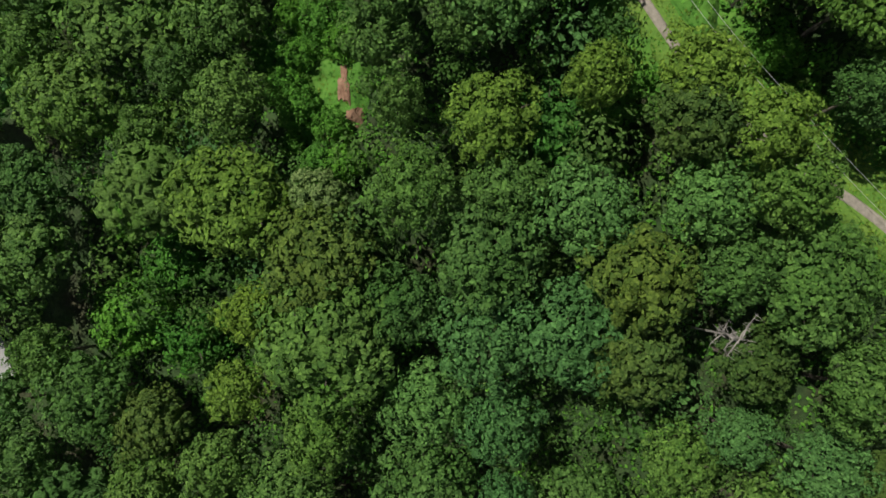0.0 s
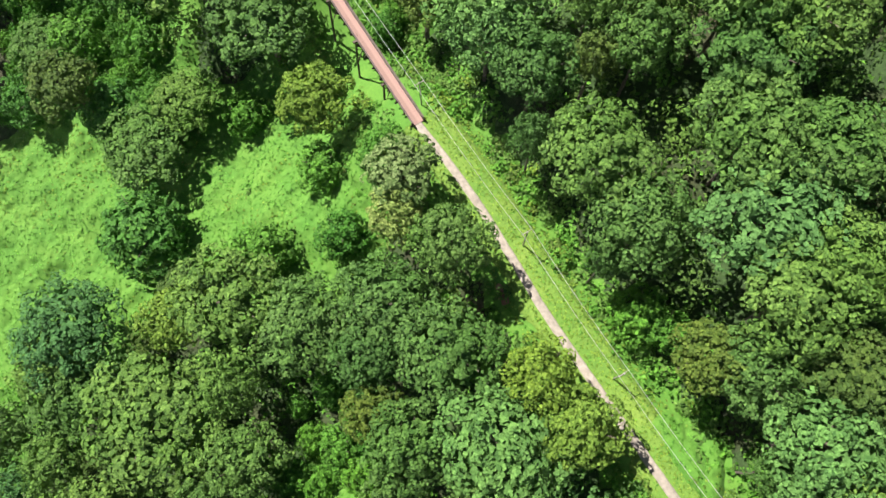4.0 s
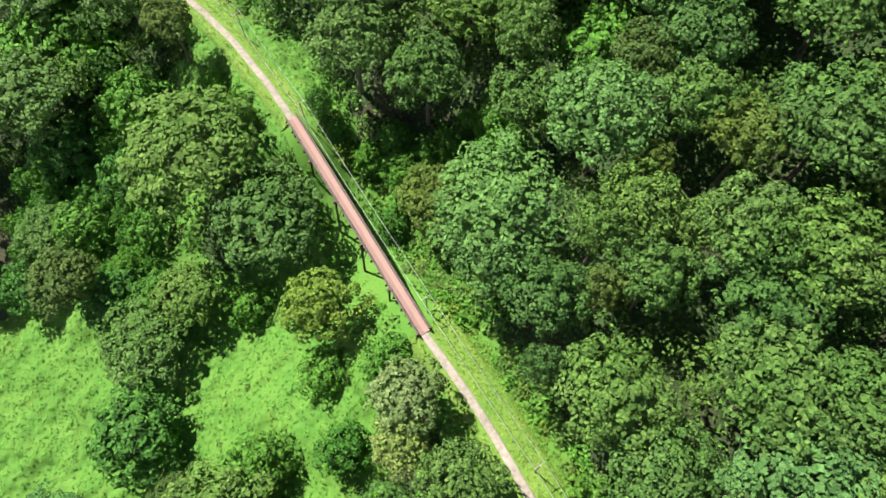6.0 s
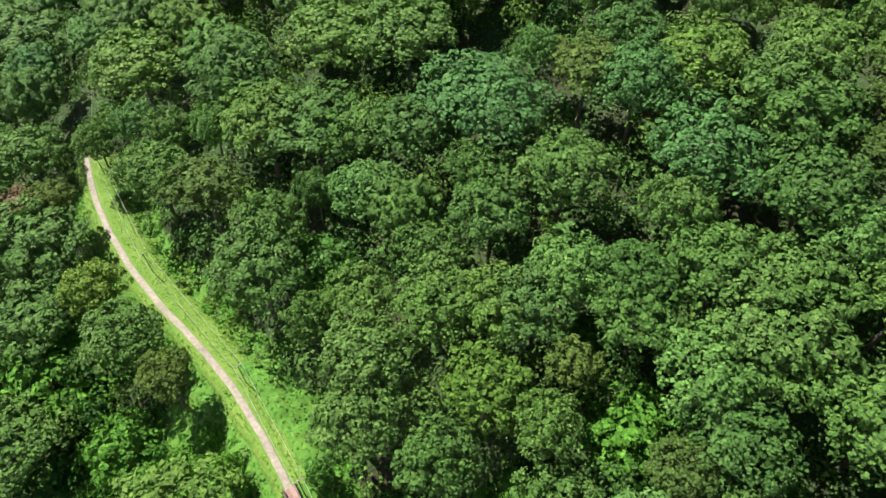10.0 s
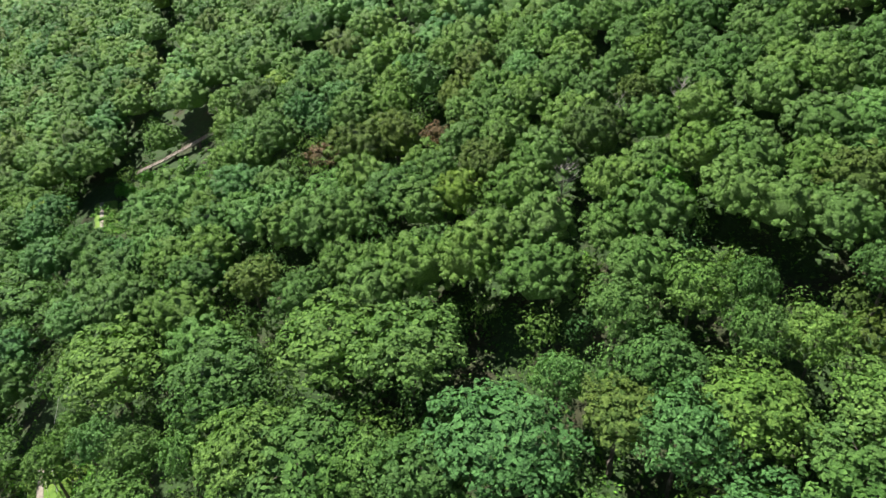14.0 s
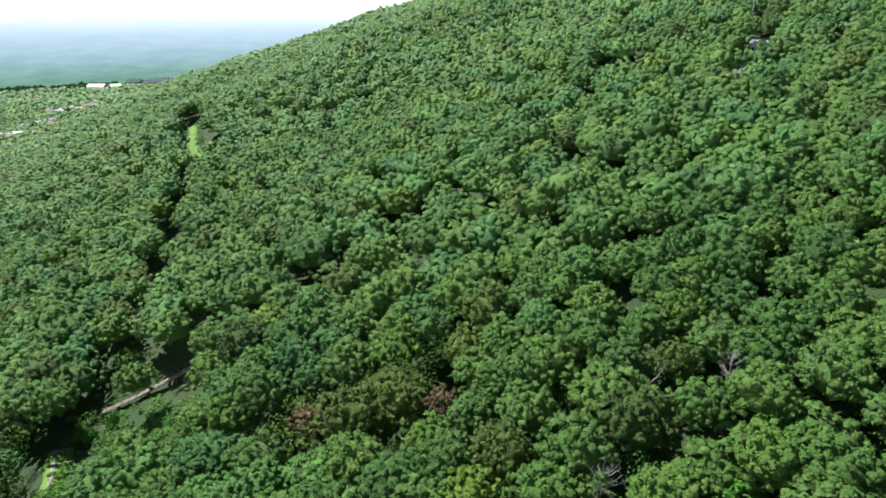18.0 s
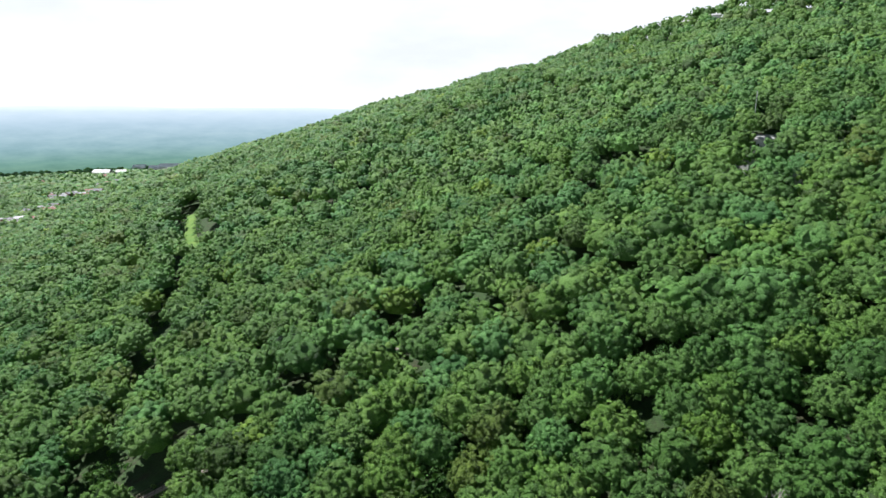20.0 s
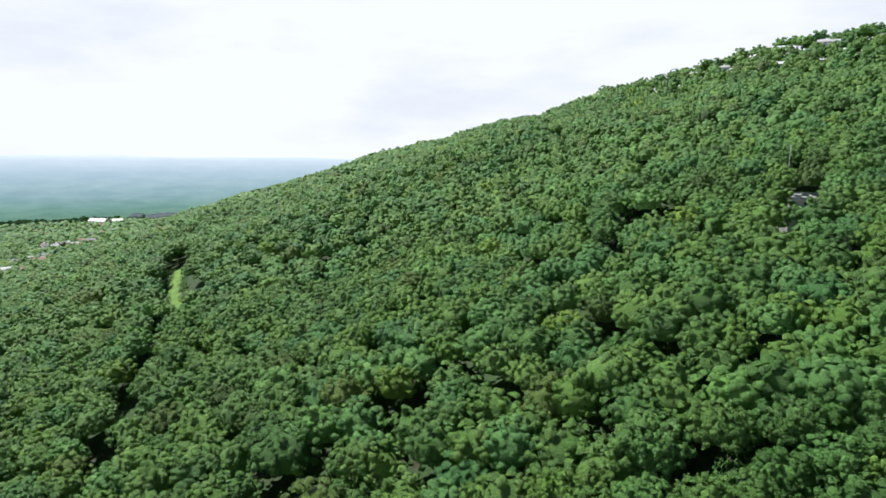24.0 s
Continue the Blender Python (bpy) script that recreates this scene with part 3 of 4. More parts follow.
BLUE_TREES = [(4.4, 35.6, 8.2), (4.1, -9.1, 6.7), (15.2, -8.1, 7.5), (16.5, 7.5, 6.2), (29.9, 8.3, 5.4), (38.3, 36.1, 7.9), (-64, 53.4, 8.5), (36, 61.3, 8.9), (0.6, 88.8, 7.7), (3.1, 96.9, 9.3), (17.3, 107, 7.8), (28.9, 128.6, 7.5), (51.4, 144.7, 5.6), (12.6, 147.1, 6.6), (34.9, 163.7, 9.3), (-20.9, 169.7, 6.8), (26.8, 179.6, 7.9), (0.9, 183.7, 11.8)]
THICKETS = [(-55, 71, 7.5), (-64.1, 94.6, 6.0), (-55.5, 94, 5.0), (-62, 117, 6.0), (-78.6, 125.5, 7.0), (-73, 108.5, 5.2), (-82, 98, 5.0), (-29, 121.5, 4.2), (20, 21.5, 4.0), (12.0, 17.8, 6.0), (-33, 66, 5.0)]
RUST_TREES = [(-97.5, 181.1, 5.8), (-43.6, 280.6, 5.0), (-11.6, 276.9, 4.2)]


def off_trail(x, y, r):
    """Moves a tree whose crown would hang over the trail or its verge."""
    d = float(beside(np.array([x]), np.array([y]), TRAIL)[0][0])
    e = float(beside(np.array([x + 0.1]), np.array([y]), TRAIL)[0][0])
    f = float(beside(np.array([x]), np.array([y + 0.1]), TRAIL)[0][0])
    gx, gy = (e - d) * 10, (f - d) * 10
    r = r * 1.1
    short = (5.5 - (d - r)) if d > 0 else ((1.6 if y > 50 else -1.2) - (-d - r))
    if short <= 0:
        return x, y, r / 1.1
    move = min(short * 0.6, 3.5)
    way = 1 if d > 0 else -1
    return x + gx * move * way, y + gy * move * way, max(r - min(short - move, 2.0), 2.6) / 1.1


planted = []
for kind, stand in ((OAK, OAKS_SOUTH), (OAK, OAKS_TRAIL), (OAK, OAKS_BRIDGE), (OAK, OAKS_NORTH), (VINE, VINE_TREES), (YELLOW, YELLOW_TREES), (CREAM, CREAM_TREES), (OLIVE, OLIVE_PINES), (THICKET, THICKETS), (BLUE, BLUE_TREES), (RUST, RUST_TREES)):
    for x, y, r in stand:
        x, y, r = off_trail(x, y, r)
        plant(kind, x, y, r, tree_rng)
        planted.append((x, y, r))


# squat trees rooted low in the hollow of the clearing
for kind, x, y, r in ((OAK, -56.5, 86.8, 8.0), (OAK, -49.3, 94.4, 6.0), (OLIVE, -46, 59.8, 5.0), (OAK, -79, 107.5, 6.0)):
    plant(kind, x, y, r, tree_rng, 0.62)
    planted.append((x, y, r))


def room_for(x, y, r, taken, gap=0.8):
    t = taken if isinstance(taken, np.ndarray) else np.array([s[:3] for s in taken])
    return bool(np.all(np.hypot(t[:, 0] - x, t[:, 1] - y) > gap * (t[:, 2] + r)))


HOUSE_ROOM = [(-795, 1945, 50), (-884, 1960, 30), (-905, 1825, 36), (-767, 1408, 22), (-782, 1425, 14), (-752, 1480, 14), (-682, 1128, 14), (-719, 1245, 15), (134, 462, 9), (131, 455, 7), (119, 448, 7), (129, 425, 7), (54, 549, 5), (-79, -15, 9), (328, 797, 13), (250, 842, 10), (230, 860, 8), (360, 770, 10)]

TRACK_ROOM = [(-131, 314, 10), (-126, 305, 12), (-121, 297, 12), (-116, 289, 11), (-110, 281, 10), (-123, 325, 8), (-117, 326, 8), (-111, 316, 8), (-106, 307, 8), (-101, 298, 8), (-96, 290, 7), (-104, 334, 7), (-99, 325, 8), (-94, 316, 8), (-88, 307, 8), (-84, 300, 7)]


# gaps in the canopy, where the ground lies dark between the crowns, and dead trees that stand free
GAPS = [(0, 206, 8), (56, 208, 6.5), (86, 279, 6.5), (90, 296, 6), (58, 307, 6), (44, 313, 6), (-27, 179, 5), (9, 170, 5), (48, 129, 6), (30, 97, 5), (-35, 384, 7), (-30, 377, 7), (-34, 400, 6),
        (17.3, 242, 5.5), (46, 262, 6), (30.7, 263, 5), (-107.7, 410, 6), (-48, 355, 6)]


def clear_of_houses(x, y):
    ok = np.ones(np.shape(x), bool)
    for cx, cy, r in HOUSE_ROOM + TRACK_ROOM + GAPS:
        ok = ok & (np.hypot(x - cx, y - cy) > r)
    return ok


CUT_LINE = [(-132, 330), (-129, 377), (-141, 425), (-158, 485), (-176, 577), (-205, 634), (-236, 722)]
RAIL_LINE = [(-126, 333), (-105, 338), (-64, 347), (-33, 372), (-19, 395), (7.5, 416), (29, 435), (52, 456), (90, 500)]


def corridor(x, y):
    """The cut for the line up the slope and the cable railway, where no trees stand."""
    x, y = np.asarray(x, float), np.asarray(y, float)
    wide = np.where((y > 570) & (y < 706), 11.0, 5.5)
    return (np.abs(beside(x, y, CUT_LINE)[0]) < wide) | (np.abs(beside(x, y, RAIL_LINE)[0]) < np.where(y < 352, 9.0, 5.5))


def wooded(x, y, margin=0.0):
    d, _ = beside(np.asarray(x, float), np.asarray(y, float), TRAIL)
    c, _ = beside(np.asarray(x, float), np.asarray(y, float), CREST)
    hidden = np.asarray(y) > 192
    open_trail = np.where(hidden, np.abs(d) < 2.5, (d > -4.5 - margin) & (d < 8 + margin))
    return ~open_trail & (clearing(x, y) < 0.36) & (c < 24) & clear_of_houses(x, y) & ~corridor(x, y)


def pick_kind(rng, x, y):
    stand = math.sin(0.021 * x + 0.9) * math.sin(0.017 * y + 0.4) + 0.5 * math.sin(0.05 * x - 0.043 * y)
    weights = np.array([0.66, 0.2 + 0.12 * stand, 0.02, 0.05, 0.003, 0.0, 0.0, 0.0])
    return int(rng.choice(8, p=weights / weights.sum()))


# small trees heaped with vines in the hollow west of the bridge and on the clay slope
for area, count in (((-90, -56, 97, 133), 38), ((-56, -36, 122, 137), 6), ((-27, -11, 14, 44), 12), ((-14, 9, 105, 122), 14)):
    made = 0
    for tries in range(900):
        x, y, r = tree_rng.uniform(area[0], area[1]), tree_rng.uniform(area[2], area[3]), tree_rng.uniform(1.7, 3.4)
        if made < count and abs(float(beside(np.array([x]), np.array([y]), TRAIL)[0][0])) > r + 2.5 and room_for(x, y, r, planted, 0.62) and math.hypot(x + 14.5, y - 24) > 4.5:
            plant(VINE, x, y, r, tree_rng)
            planted.append((x, y, r))
            made += 1

# trees between the ones that stand out
filler = 0
for tries in range(4000):
    if filler >= 95:
        break
    y = tree_rng.uniform(-34, 206)
    x = -10 + tree_rng.uniform(-1, 1) * (60 + 0.26 * max(y, 0))
    r = tree_rng.uniform(4.2, 7.0)
    if wooded(x, y, r * 0.85) and room_for(x, y, r, planted, 0.8):
        plant(pick_kind(tree_rng, x, y), x, y, r, tree_rng)
        planted.append((x, y, r))
        filler += 1


# ---- woods: trees past counting ----
def woods(name, label, spots, leaves_each, lobes, size, seed, span, segments, core_in=0.04, shell=0.76, variants=7, clustered=False, uneven=0.1):
    """One mesh of many trees: spots are (x, y, radius, kind)."""
    rng = np.random.default_rng(seed)
    forms = {}
    for kind in range(8):
        for k in range(variants):
            label_, radius, tall, height, _, _, _, lobe = KINDS[kind]
            mass = puffs(rng, 1.0, tall / radius, lobes, span, shell, -0.2, segments, 2, core_in)
            forms[kind, k] = leafy(rng, mass, leaves_each, size / radius, 0.2, 1.14) if clustered else joined(mass[:2], sprays(rng, *mass[2:], leaves_each, size / radius, 0.3, 1.16)) if leaves_each else mass[:2]
    sv, sq, si, at = [], [], [], 0
    sx, sy = np.array([s[0] for s in spots]), np.array([s[1] for s in spots])
    base = land(sx, sy)
    stature = np.where(beside(sx, sy, FOOT)[0] < -120, 0.62, 1.0)
    for (x, y, r, kind), foot, grown in zip(spots, base, stature):
        v, q = forms[kind, int(rng.integers(0, variants))]
        a = rng.uniform(0, math.tau)
        c, s = math.cos(a), math.sin(a)
        tall, height = KINDS[kind][2], KINDS[kind][3] * rng.uniform(1 - uneven, 1 + uneven)
        if kind == VINE:
            height = 12.0
        height *= min(1.0, 0.25 + 0.75 * r / 6.2) * grown
        z = foot + height - tall
        w = np.stack([x + r * (c * v[:, 0] - s * v[:, 1]), y + r * (s * v[:, 0] + c * v[:, 1]), z + (0.8 * r + 2.2) * v[:, 2]], 1)
        sv.append(w)
        sq.append(q + at)
        si.append(np.full(len(q), kind))
        at += len(v)
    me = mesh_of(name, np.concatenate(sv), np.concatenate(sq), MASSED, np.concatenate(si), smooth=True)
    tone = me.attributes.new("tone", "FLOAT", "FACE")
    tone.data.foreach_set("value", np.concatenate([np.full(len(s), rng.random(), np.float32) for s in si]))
    ob = new(name, me)
    return tagged(ob, label, "woods", kind="stuff")


def scatter(seed, y0, y1, step, keep, small=0.54, large=0.74):
    rng = np.random.default_rng(seed)
    half = 0.74 * max(y1 - 110, 20) + 110
    gx, gy = np.meshgrid(np.arange(-half, half, step), np.arange(y0, y1, step * 0.87))
    gx = gx + (np.arange(gx.shape[0]) % 2)[:, None] * step / 2
    gx, gy = (gx + rng.uniform(-0.33, 0.33, gx.shape) * step).ravel(), (gy + rng.uniform(-0.33, 0.33, gy.shape) * step).ravel()
    good = keep(gx, gy) & (np.abs(gx + 12) < 0.74 * np.maximum(gy - 110, 0) + np.minimum(80 + 0.25 * np.maximum(gy, 0), 110))
    return [(x, y, step * rng.uniform(small, large), pick_kind(rng, x, y)) for x, y in zip(gx[good], gy[good])]


def near_crest(x, y):
    c = beside(np.asarray(x, float), np.asarray(y, float), CREST)[0]
    return (c > -28) & (c < 25)


near_spots = scatter(21, -60, 330, 12.0, lambda x, y: wooded(x, y, 4))
all_planted = np.array(planted)
near_spots = [s for s in near_spots if room_for(s[0], s[1], s[2], all_planted, 0.66)]
small_spots = []
standing = np.zeros((9000, 3))
count = len(planted) + len(near_spots)
standing[:count] = np.array([s[:3] for s in planted + near_spots])
for x, y, r, kind in scatter(28, -60, 345, 4.6, lambda x, y: wooded(x, y, 1.5) & ((y < 60) | (np.abs(x + 12) < 60 + 0.5 * y))):
    r = 2.8 + 2.4 * abs(math.sin(x * 1.7 + y))
    if room_for(x, y, r, standing[:count], 0.6):
        small_spots.append((x, y, r, kind if kind == OLIVE else OAK if x * 7 % 3 > 0.5 else BLUE))
        standing[count] = x, y, r
        count += 1
mid_spots = scatter(22, 330, 540, 12.5, lambda x, y: wooded(x, y), 0.58, 0.79)
slope_spots = scatter(23, 540, 900, 12.5, lambda x, y: wooded(x, y) & ~near_crest(x, y), 0.54, 0.72)
shoulder_spots = scatter(24, 900, 1500, 17.0, lambda x, y: wooded(x, y) & ~near_crest(x, y), 0.58, 0.76)
ridge_spots = scatter(27, 600, 1800, 12.5, lambda x, y: wooded(x, y) & near_crest(x, y))
far_spots = scatter(25, 1500, 2180, 20.0, lambda x, y: wooded(x, y) & (x < -250))
woods("woods", "dense green broadleaf woods on the lower slope", near_spots, 680, 110, 0.29, 31, (0.1, 0.17), 4, 0.07, 0.8)
woods("woods_young", "small green trees filling gaps between larger crowns", small_spots, 330, 24, 0.36, 36, (0.2, 0.32), 4, 0.26, clustered=True)
woods("woods_mid", "dense green broadleaf woods across the mountainside", mid_spots, 170, 48, 0.32, 32, (0.13, 0.225), 4, 0.03, 0.8)
woods("woods_upper", "dense green woods reaching up to the ridge", slope_spots, 0, 20, 0.9, 33, (0.19, 0.31), 4, -0.03, 0.76)
woods("woods_shoulder", "far green woods on the long shoulder of the mountain", shoulder_spots, 0, 9, 0.9, 37, (0.26, 0.4), 4, -0.03, 0.7)
woods("woods_ridge", "uneven row of trees along the top of the ridge", ridge_spots, 30, 12, 0.6, 35, (0.2, 0.34), 4, uneven=0.2)
woods("woods_valley", "far woods spread over the valley floor", far_spots, 0, 3, 3.4, 34, (0.5, 0.7), 6, 0.0, 0.5)


# ---- low growth ----
def leaf_stuff(name, label, category, at, way, size, kinds, seed, jitter=0.45):
    rng = np.random.default_rng(seed)
    v, q = leaf_quads(rng, at, way, size, jitter=jitter)
    ob = new(name, mesh_of(name, v, q, LEAVES, kinds))
    return tagged(ob, label, category, kind="stuff")


def soft_noise(x, y, size, seed):
    """Smooth lumps between 0 and 1, about one size across."""
    grid = np.random.default_rng(seed).random((64, 64))
    u, v = x / size, y / size
    i, j = np.floor(u).astype(int), np.floor(v).astype(int)
    u, v = u - i, v - j
    u, v = u * u * (3 - 2 * u), v * v * (3 - 2 * v)
    g = lambda a, b: grid[(i + a) % 64, (j + b) % 64]
    return (g(0, 0) * (1 - u) + g(1, 0) * u) * (1 - v) + (g(0, 1) * (1 - u) + g(1, 1) * u) * v


def vine_height(x, y):
    heap = 1.1 * soft_noise(x, y, 3.7, 1) + 0.7 * soft_noise(x + 3, y * 1.1, 1.6, 2) ** 0.6 + 0.7 * soft_noise(x * 1.07, y + 5, 0.85, 3) ** 0.6
    rim = np.clip((clearing(x, y) - 0.28) * 7, 0, 1) * np.clip((np.abs(beside(x, y, TRAIL)[0]) - 2.0) / 3, 0, 1)
    return bumpy_land(x, y) - 0.3 + rim * heap


low_rng = np.random.default_rng(41)
vx, vy = np.meshgrid(np.arange(-115, 60, 0.4), np.arange(-30, 150, 0.4))
inside = (clearing(vx, vy) > 0.27) & (np.abs(beside(vx, vy, TRAIL)[0]) > 1.6)
vz = vine_height(vx, vy)
cell = np.arange(vx.size).reshape(vx.shape)
full = inside[:-1, :-1] & inside[1:, :-1] & inside[:-1, 1:] & inside[1:, 1:]
faces = np.stack([cell[:-1, :-1][full], cell[:-1, 1:][full], cell[1:, 1:][full], cell[1:, :-1][full]], 1)
used, faces = np.unique(faces, return_inverse=True)
carpet = new("vine_carpet", mesh_of("vine_carpet", np.stack([vx.ravel(), vy.ravel(), vz.ravel()], 1)[used], faces.reshape(-1, 4), [VINES], smooth=True))
tagged(carpet, "bright green blanket of creeping vines over humps in the clearing", "vines", kind="stuff")
px, py = low_rng.uniform(-115, 60, 90000), low_rng.uniform(-30, 150, 90000)
keep = (low_rng.uniform(0.28, 0.42, 90000) < clearing(px, py)) & (np.abs(beside(px, py, TRAIL)[0]) > 2.2)
px, py = px[keep], py[keep]
pz = vine_height(px, py)
slope_x, slope_y = (vine_height(px + 0.3, py) - pz) / 0.3, (vine_height(px, py + 0.3) - pz) / 0.3
leaf_stuff("vine_leaves", "bright green vine leaves standing on the clearing's blanket of growth", "vines", np.stack([px, py, pz + 0.02], 1), np.stack([-slope_x, -slope_y, np.ones(len(px))], 1),
           0.3, np.where(low_rng.random(len(px)) < 0.05 + 0.35 * (soft_noise(px, py, 6.0, 9) > 0.6), YELLOW, VINE), 42, 0.25)

at, way = line_points(TRAIL[2:10], 0.5)
bt, bway = line_points(TRAIL[10:19], 0.5)
at, way = np.concatenate([at, bt]), np.concatenate([way, bway])
pick = low_rng.integers(0, len(at), 16000)
off = np.where(low_rng.random(16000) < 0.72, low_rng.uniform(1.0, 7.6, 16000), low_rng.uniform(-4.2, -0.9, 16000))
gp = at[pick] + np.stack([way[pick][:, 1], -way[pick][:, 0]], 1) * off[:, None] + low_rng.normal(0, 0.2, (16000, 2))
gz = land(gp[:, 0], gp[:, 1]) + 0.115
kinds = np.where(low_rng.random(16000) < np.clip((off - 5.5) / 6, 0.0, 0.3), OLIVE, np.where(low_rng.random(16000) < 0.8, YELLOW, VINE))
leaf_stuff("verge_grass", "yellow-green grass tufts along the trail", "grass", np.stack([gp[:, 0], gp[:, 1], gz], 1), np.tile([0.0, 0.0, 1.0], (16000, 1)), 0.2, kinds, 43, 0.22)


def bushes(name, label, seed, count, place_one):
    """Rounded clumps of leaves close to the ground."""
    rng = np.random.default_rng(seed)
    av, aw, ak = [], [], []
    made = 0
    while made < count:
        x, y, kind = place_one(rng)
        if kind is None:
            continue
        r = rng.uniform(0.8, 2.3)
        d = unit(rng.normal(0, 1, (46, 3)) + np.array([0, 0, 0.7]))
        d[:, 2] = np.abs(d[:, 2])
        av.append(d * r * rng.uniform(0.8, 1.05, (46, 1)) * np.array([1, 1, 0.9]) + np.array([x, y, float(land(x, y))]))
        aw.append(d + np.array([0, 0, 0.3]))
        ak.append(np.full(46, kind))
        made += 1
    return leaf_stuff(name, label, "bushes", np.concatenate(av), np.concatenate(aw), 0.34, np.concatenate(ak), seed + 1, 0.3)


deck_at, deck_way = line_points([(-7.6, 84), (-31, 122)], 0.5)
edge_at, edge_way = np.concatenate([at, deck_at, deck_at]), np.concatenate([way, deck_way, deck_way])


def trail_edge(rng):
    k = int(rng.integers(0, len(edge_at)))
    bridge_side = k >= len(at)
    off = rng.choice([rng.uniform(4.0 if bridge_side else 5.4, 12.0), -rng.uniform(3.2, 12.0)])
    p = edge_at[k] + np.array([edge_way[k][1], -edge_way[k][0]]) * off
    return p[0], p[1], int(rng.choice([VINE, OAK, YELLOW, OLIVE], p=[0.5, 0.34, 0.08, 0.08]))


def wood_floor(rng):
    y = rng.uniform(-34, 206)
    x = -4 + rng.uniform(-1, 1) * (52 + 0.26 * max(y, 0))
    d = float(beside(np.array([x]), np.array([y]), TRAIL)[0][0])
    if -3 < d < 8:
        return x, y, None
    return x, y, int(rng.choice([VINE, OAK], p=[0.65, 0.35] if d < 0 else [0.25, 0.75]))


bushes("bushes", "green bushes crowding the edge of the trail", 51, 950, trail_edge)
def track_side(rng):
    u = rng.random()
    return -126 + 34 * u + rng.normal(0, 5), 302 + 8 * u + rng.normal(0, 13), int(rng.choice([VINE, OAK]))


bushes("trackside_bushes", "low green bushes beside the trail and the railway foot", 57, 420, track_side)
cut_at, cut_way = line_points(CUT_LINE, 2.0)


def cut_side(rng):
    k = int(rng.integers(0, len(cut_at)))
    p = cut_at[k] + np.array([cut_way[k][1], -cut_way[k][0]]) * rng.choice([-1, 1]) * rng.uniform(2.4, 9.0)
    return p[0], p[1], int(rng.choice([VINE, OAK, OAK, YELLOW]))


bushes("cut_line_bushes", "low green bushes growing along the narrow cut line", 59, 420, cut_side)
bushes("undergrowth", "leafy undergrowth in the gaps between the trees", 53, 420, wood_floor)

fx = low_rng.uniform(-1, 1, 90000)
fy = low_rng.uniform(-36, 262, 90000)
fx = -4 + fx * (56 + 0.3 * np.maximum(fy, 0))
fd = beside(fx, fy, TRAIL)[0]
rich = 0.5 + 0.5 * np.sin(0.23 * fx + 1.3 * np.sin(0.11 * fy)) * np.sin(0.19 * fy + 0.7)
keep = ((fd < -2.8) | (fd > 7.0)) & (clearing(fx, fy) < 0.5) & (low_rng.random(90000) < 0.35 + 0.6 * rich)
fx, fy, fd = fx[keep], fy[keep], fd[keep]
fz = land(fx, fy) + low_rng.uniform(0.1, 0.9, len(fx)) * (1 + (np.abs(fd - 9) < 4))
leaf_stuff("ground_plants", "low leafy plants covering the forest floor", "plants", np.stack([fx, fy, fz], 1), np.tile([0.0, 0.0, 1.0], (len(fx), 1)), 0.42,
           np.where(low_rng.random(len(fx)) < np.where(fd < 0, 0.7, 0.35), VINE, OAK), 55, 0.5)

# ---- bare patches of red clay ----
for x, y, w, h in ((-15.2, 26.0, 1.1, 3.0), (-13.4, 21.8, 1.5, 1.5), (-18.2, 19.0, 0.9, 0.7), (14.3, 23.2, 1.6, 1.0), (5.4, 57.5, 1.2, 2.6), (35.4, 27.0, 1.6, 1.4), (-63.8, 343.9, 3.0, 2.5)):
    bm = bmesh.new()
    rng = np.random.default_rng(int(abs(x) * 10))
    rings = []
    for k, s in enumerate((1.0, 0.8, 0.45)):
        ring = []
        for j in range(22):
            a = j * math.tau / 22
            s2 = s * (1 + 0.22 * math.sin(3 * a + x) + 0.14 * math.sin(7 * a + y) + rng.normal(0, 0.1))
            gx, gy = x + w * s2 * math.cos(a), y + h * s2 * math.sin(a)
            ring.append(bm.verts.new((gx, gy, float(vine_height(np.array([gx]), np.array([gy]))[0]) + (-0.3, 0.25, 0.34)[k] + rng.normal(0, 0.05))))
        rings.append(ring)
    for lo, hi in zip(rings, rings[1:]):
        for j in range(22):
            bm.faces.new((lo[j], lo[(j + 1) % 22], hi[(j + 1) % 22], hi[j]))
    bm.faces.new(rings[-1])
    me = bpy.data.meshes.new("clay_bank")
    bm.to_mesh(me)
    bm.free()
    me.materials.append(CLAY)
    tagged(new("clay_bank", me), "bare patch of eroded red clay on the slope", "clay bank", kind="structure")

# ---- footbridge ----
span = BRIDGE_B - BRIDGE_A
LONG = span.length + 1.2
bridge = new("footbridge")
bridge.matrix_basis = Matrix.Translation((BRIDGE_A.x, BRIDGE_A.y, TRAIL_Z)) @ Matrix.Rotation(math.atan2(span.y, span.x), 4, "Z") @ Matrix.Translation((-0.6, 0, 0))
tagged(bridge, "long timber footbridge with reddish deck boards over a ravine", "footbridge")
brng = random.Random(5)
boards = int(LONG / 0.2)
first_board = part("deck_board", box(bmesh.new(), (0.186, 1.8, 0.06), bevel=0.008), BOARDS, bridge)
for k in range(boards):
    board = first_board if k == 0 else new("deck_board", first_board.data)
    board.parent = bridge
    board.matrix_basis = pose(0.1 + k * 0.2, brng.uniform(-0.02, 0.02), 0.28 + brng.uniform(-0.006, 0.006), rz=brng.uniform(-0.4, 0.4))
for y in (-0.65, 0.65):
    part("girder", box(bmesh.new(), (LONG, 0.25, 0.6), (LONG / 2, y, -0.06), bevel=0.02), STEEL, bridge, "rust-brown steel girder")
posts = int(LONG / 2.3)
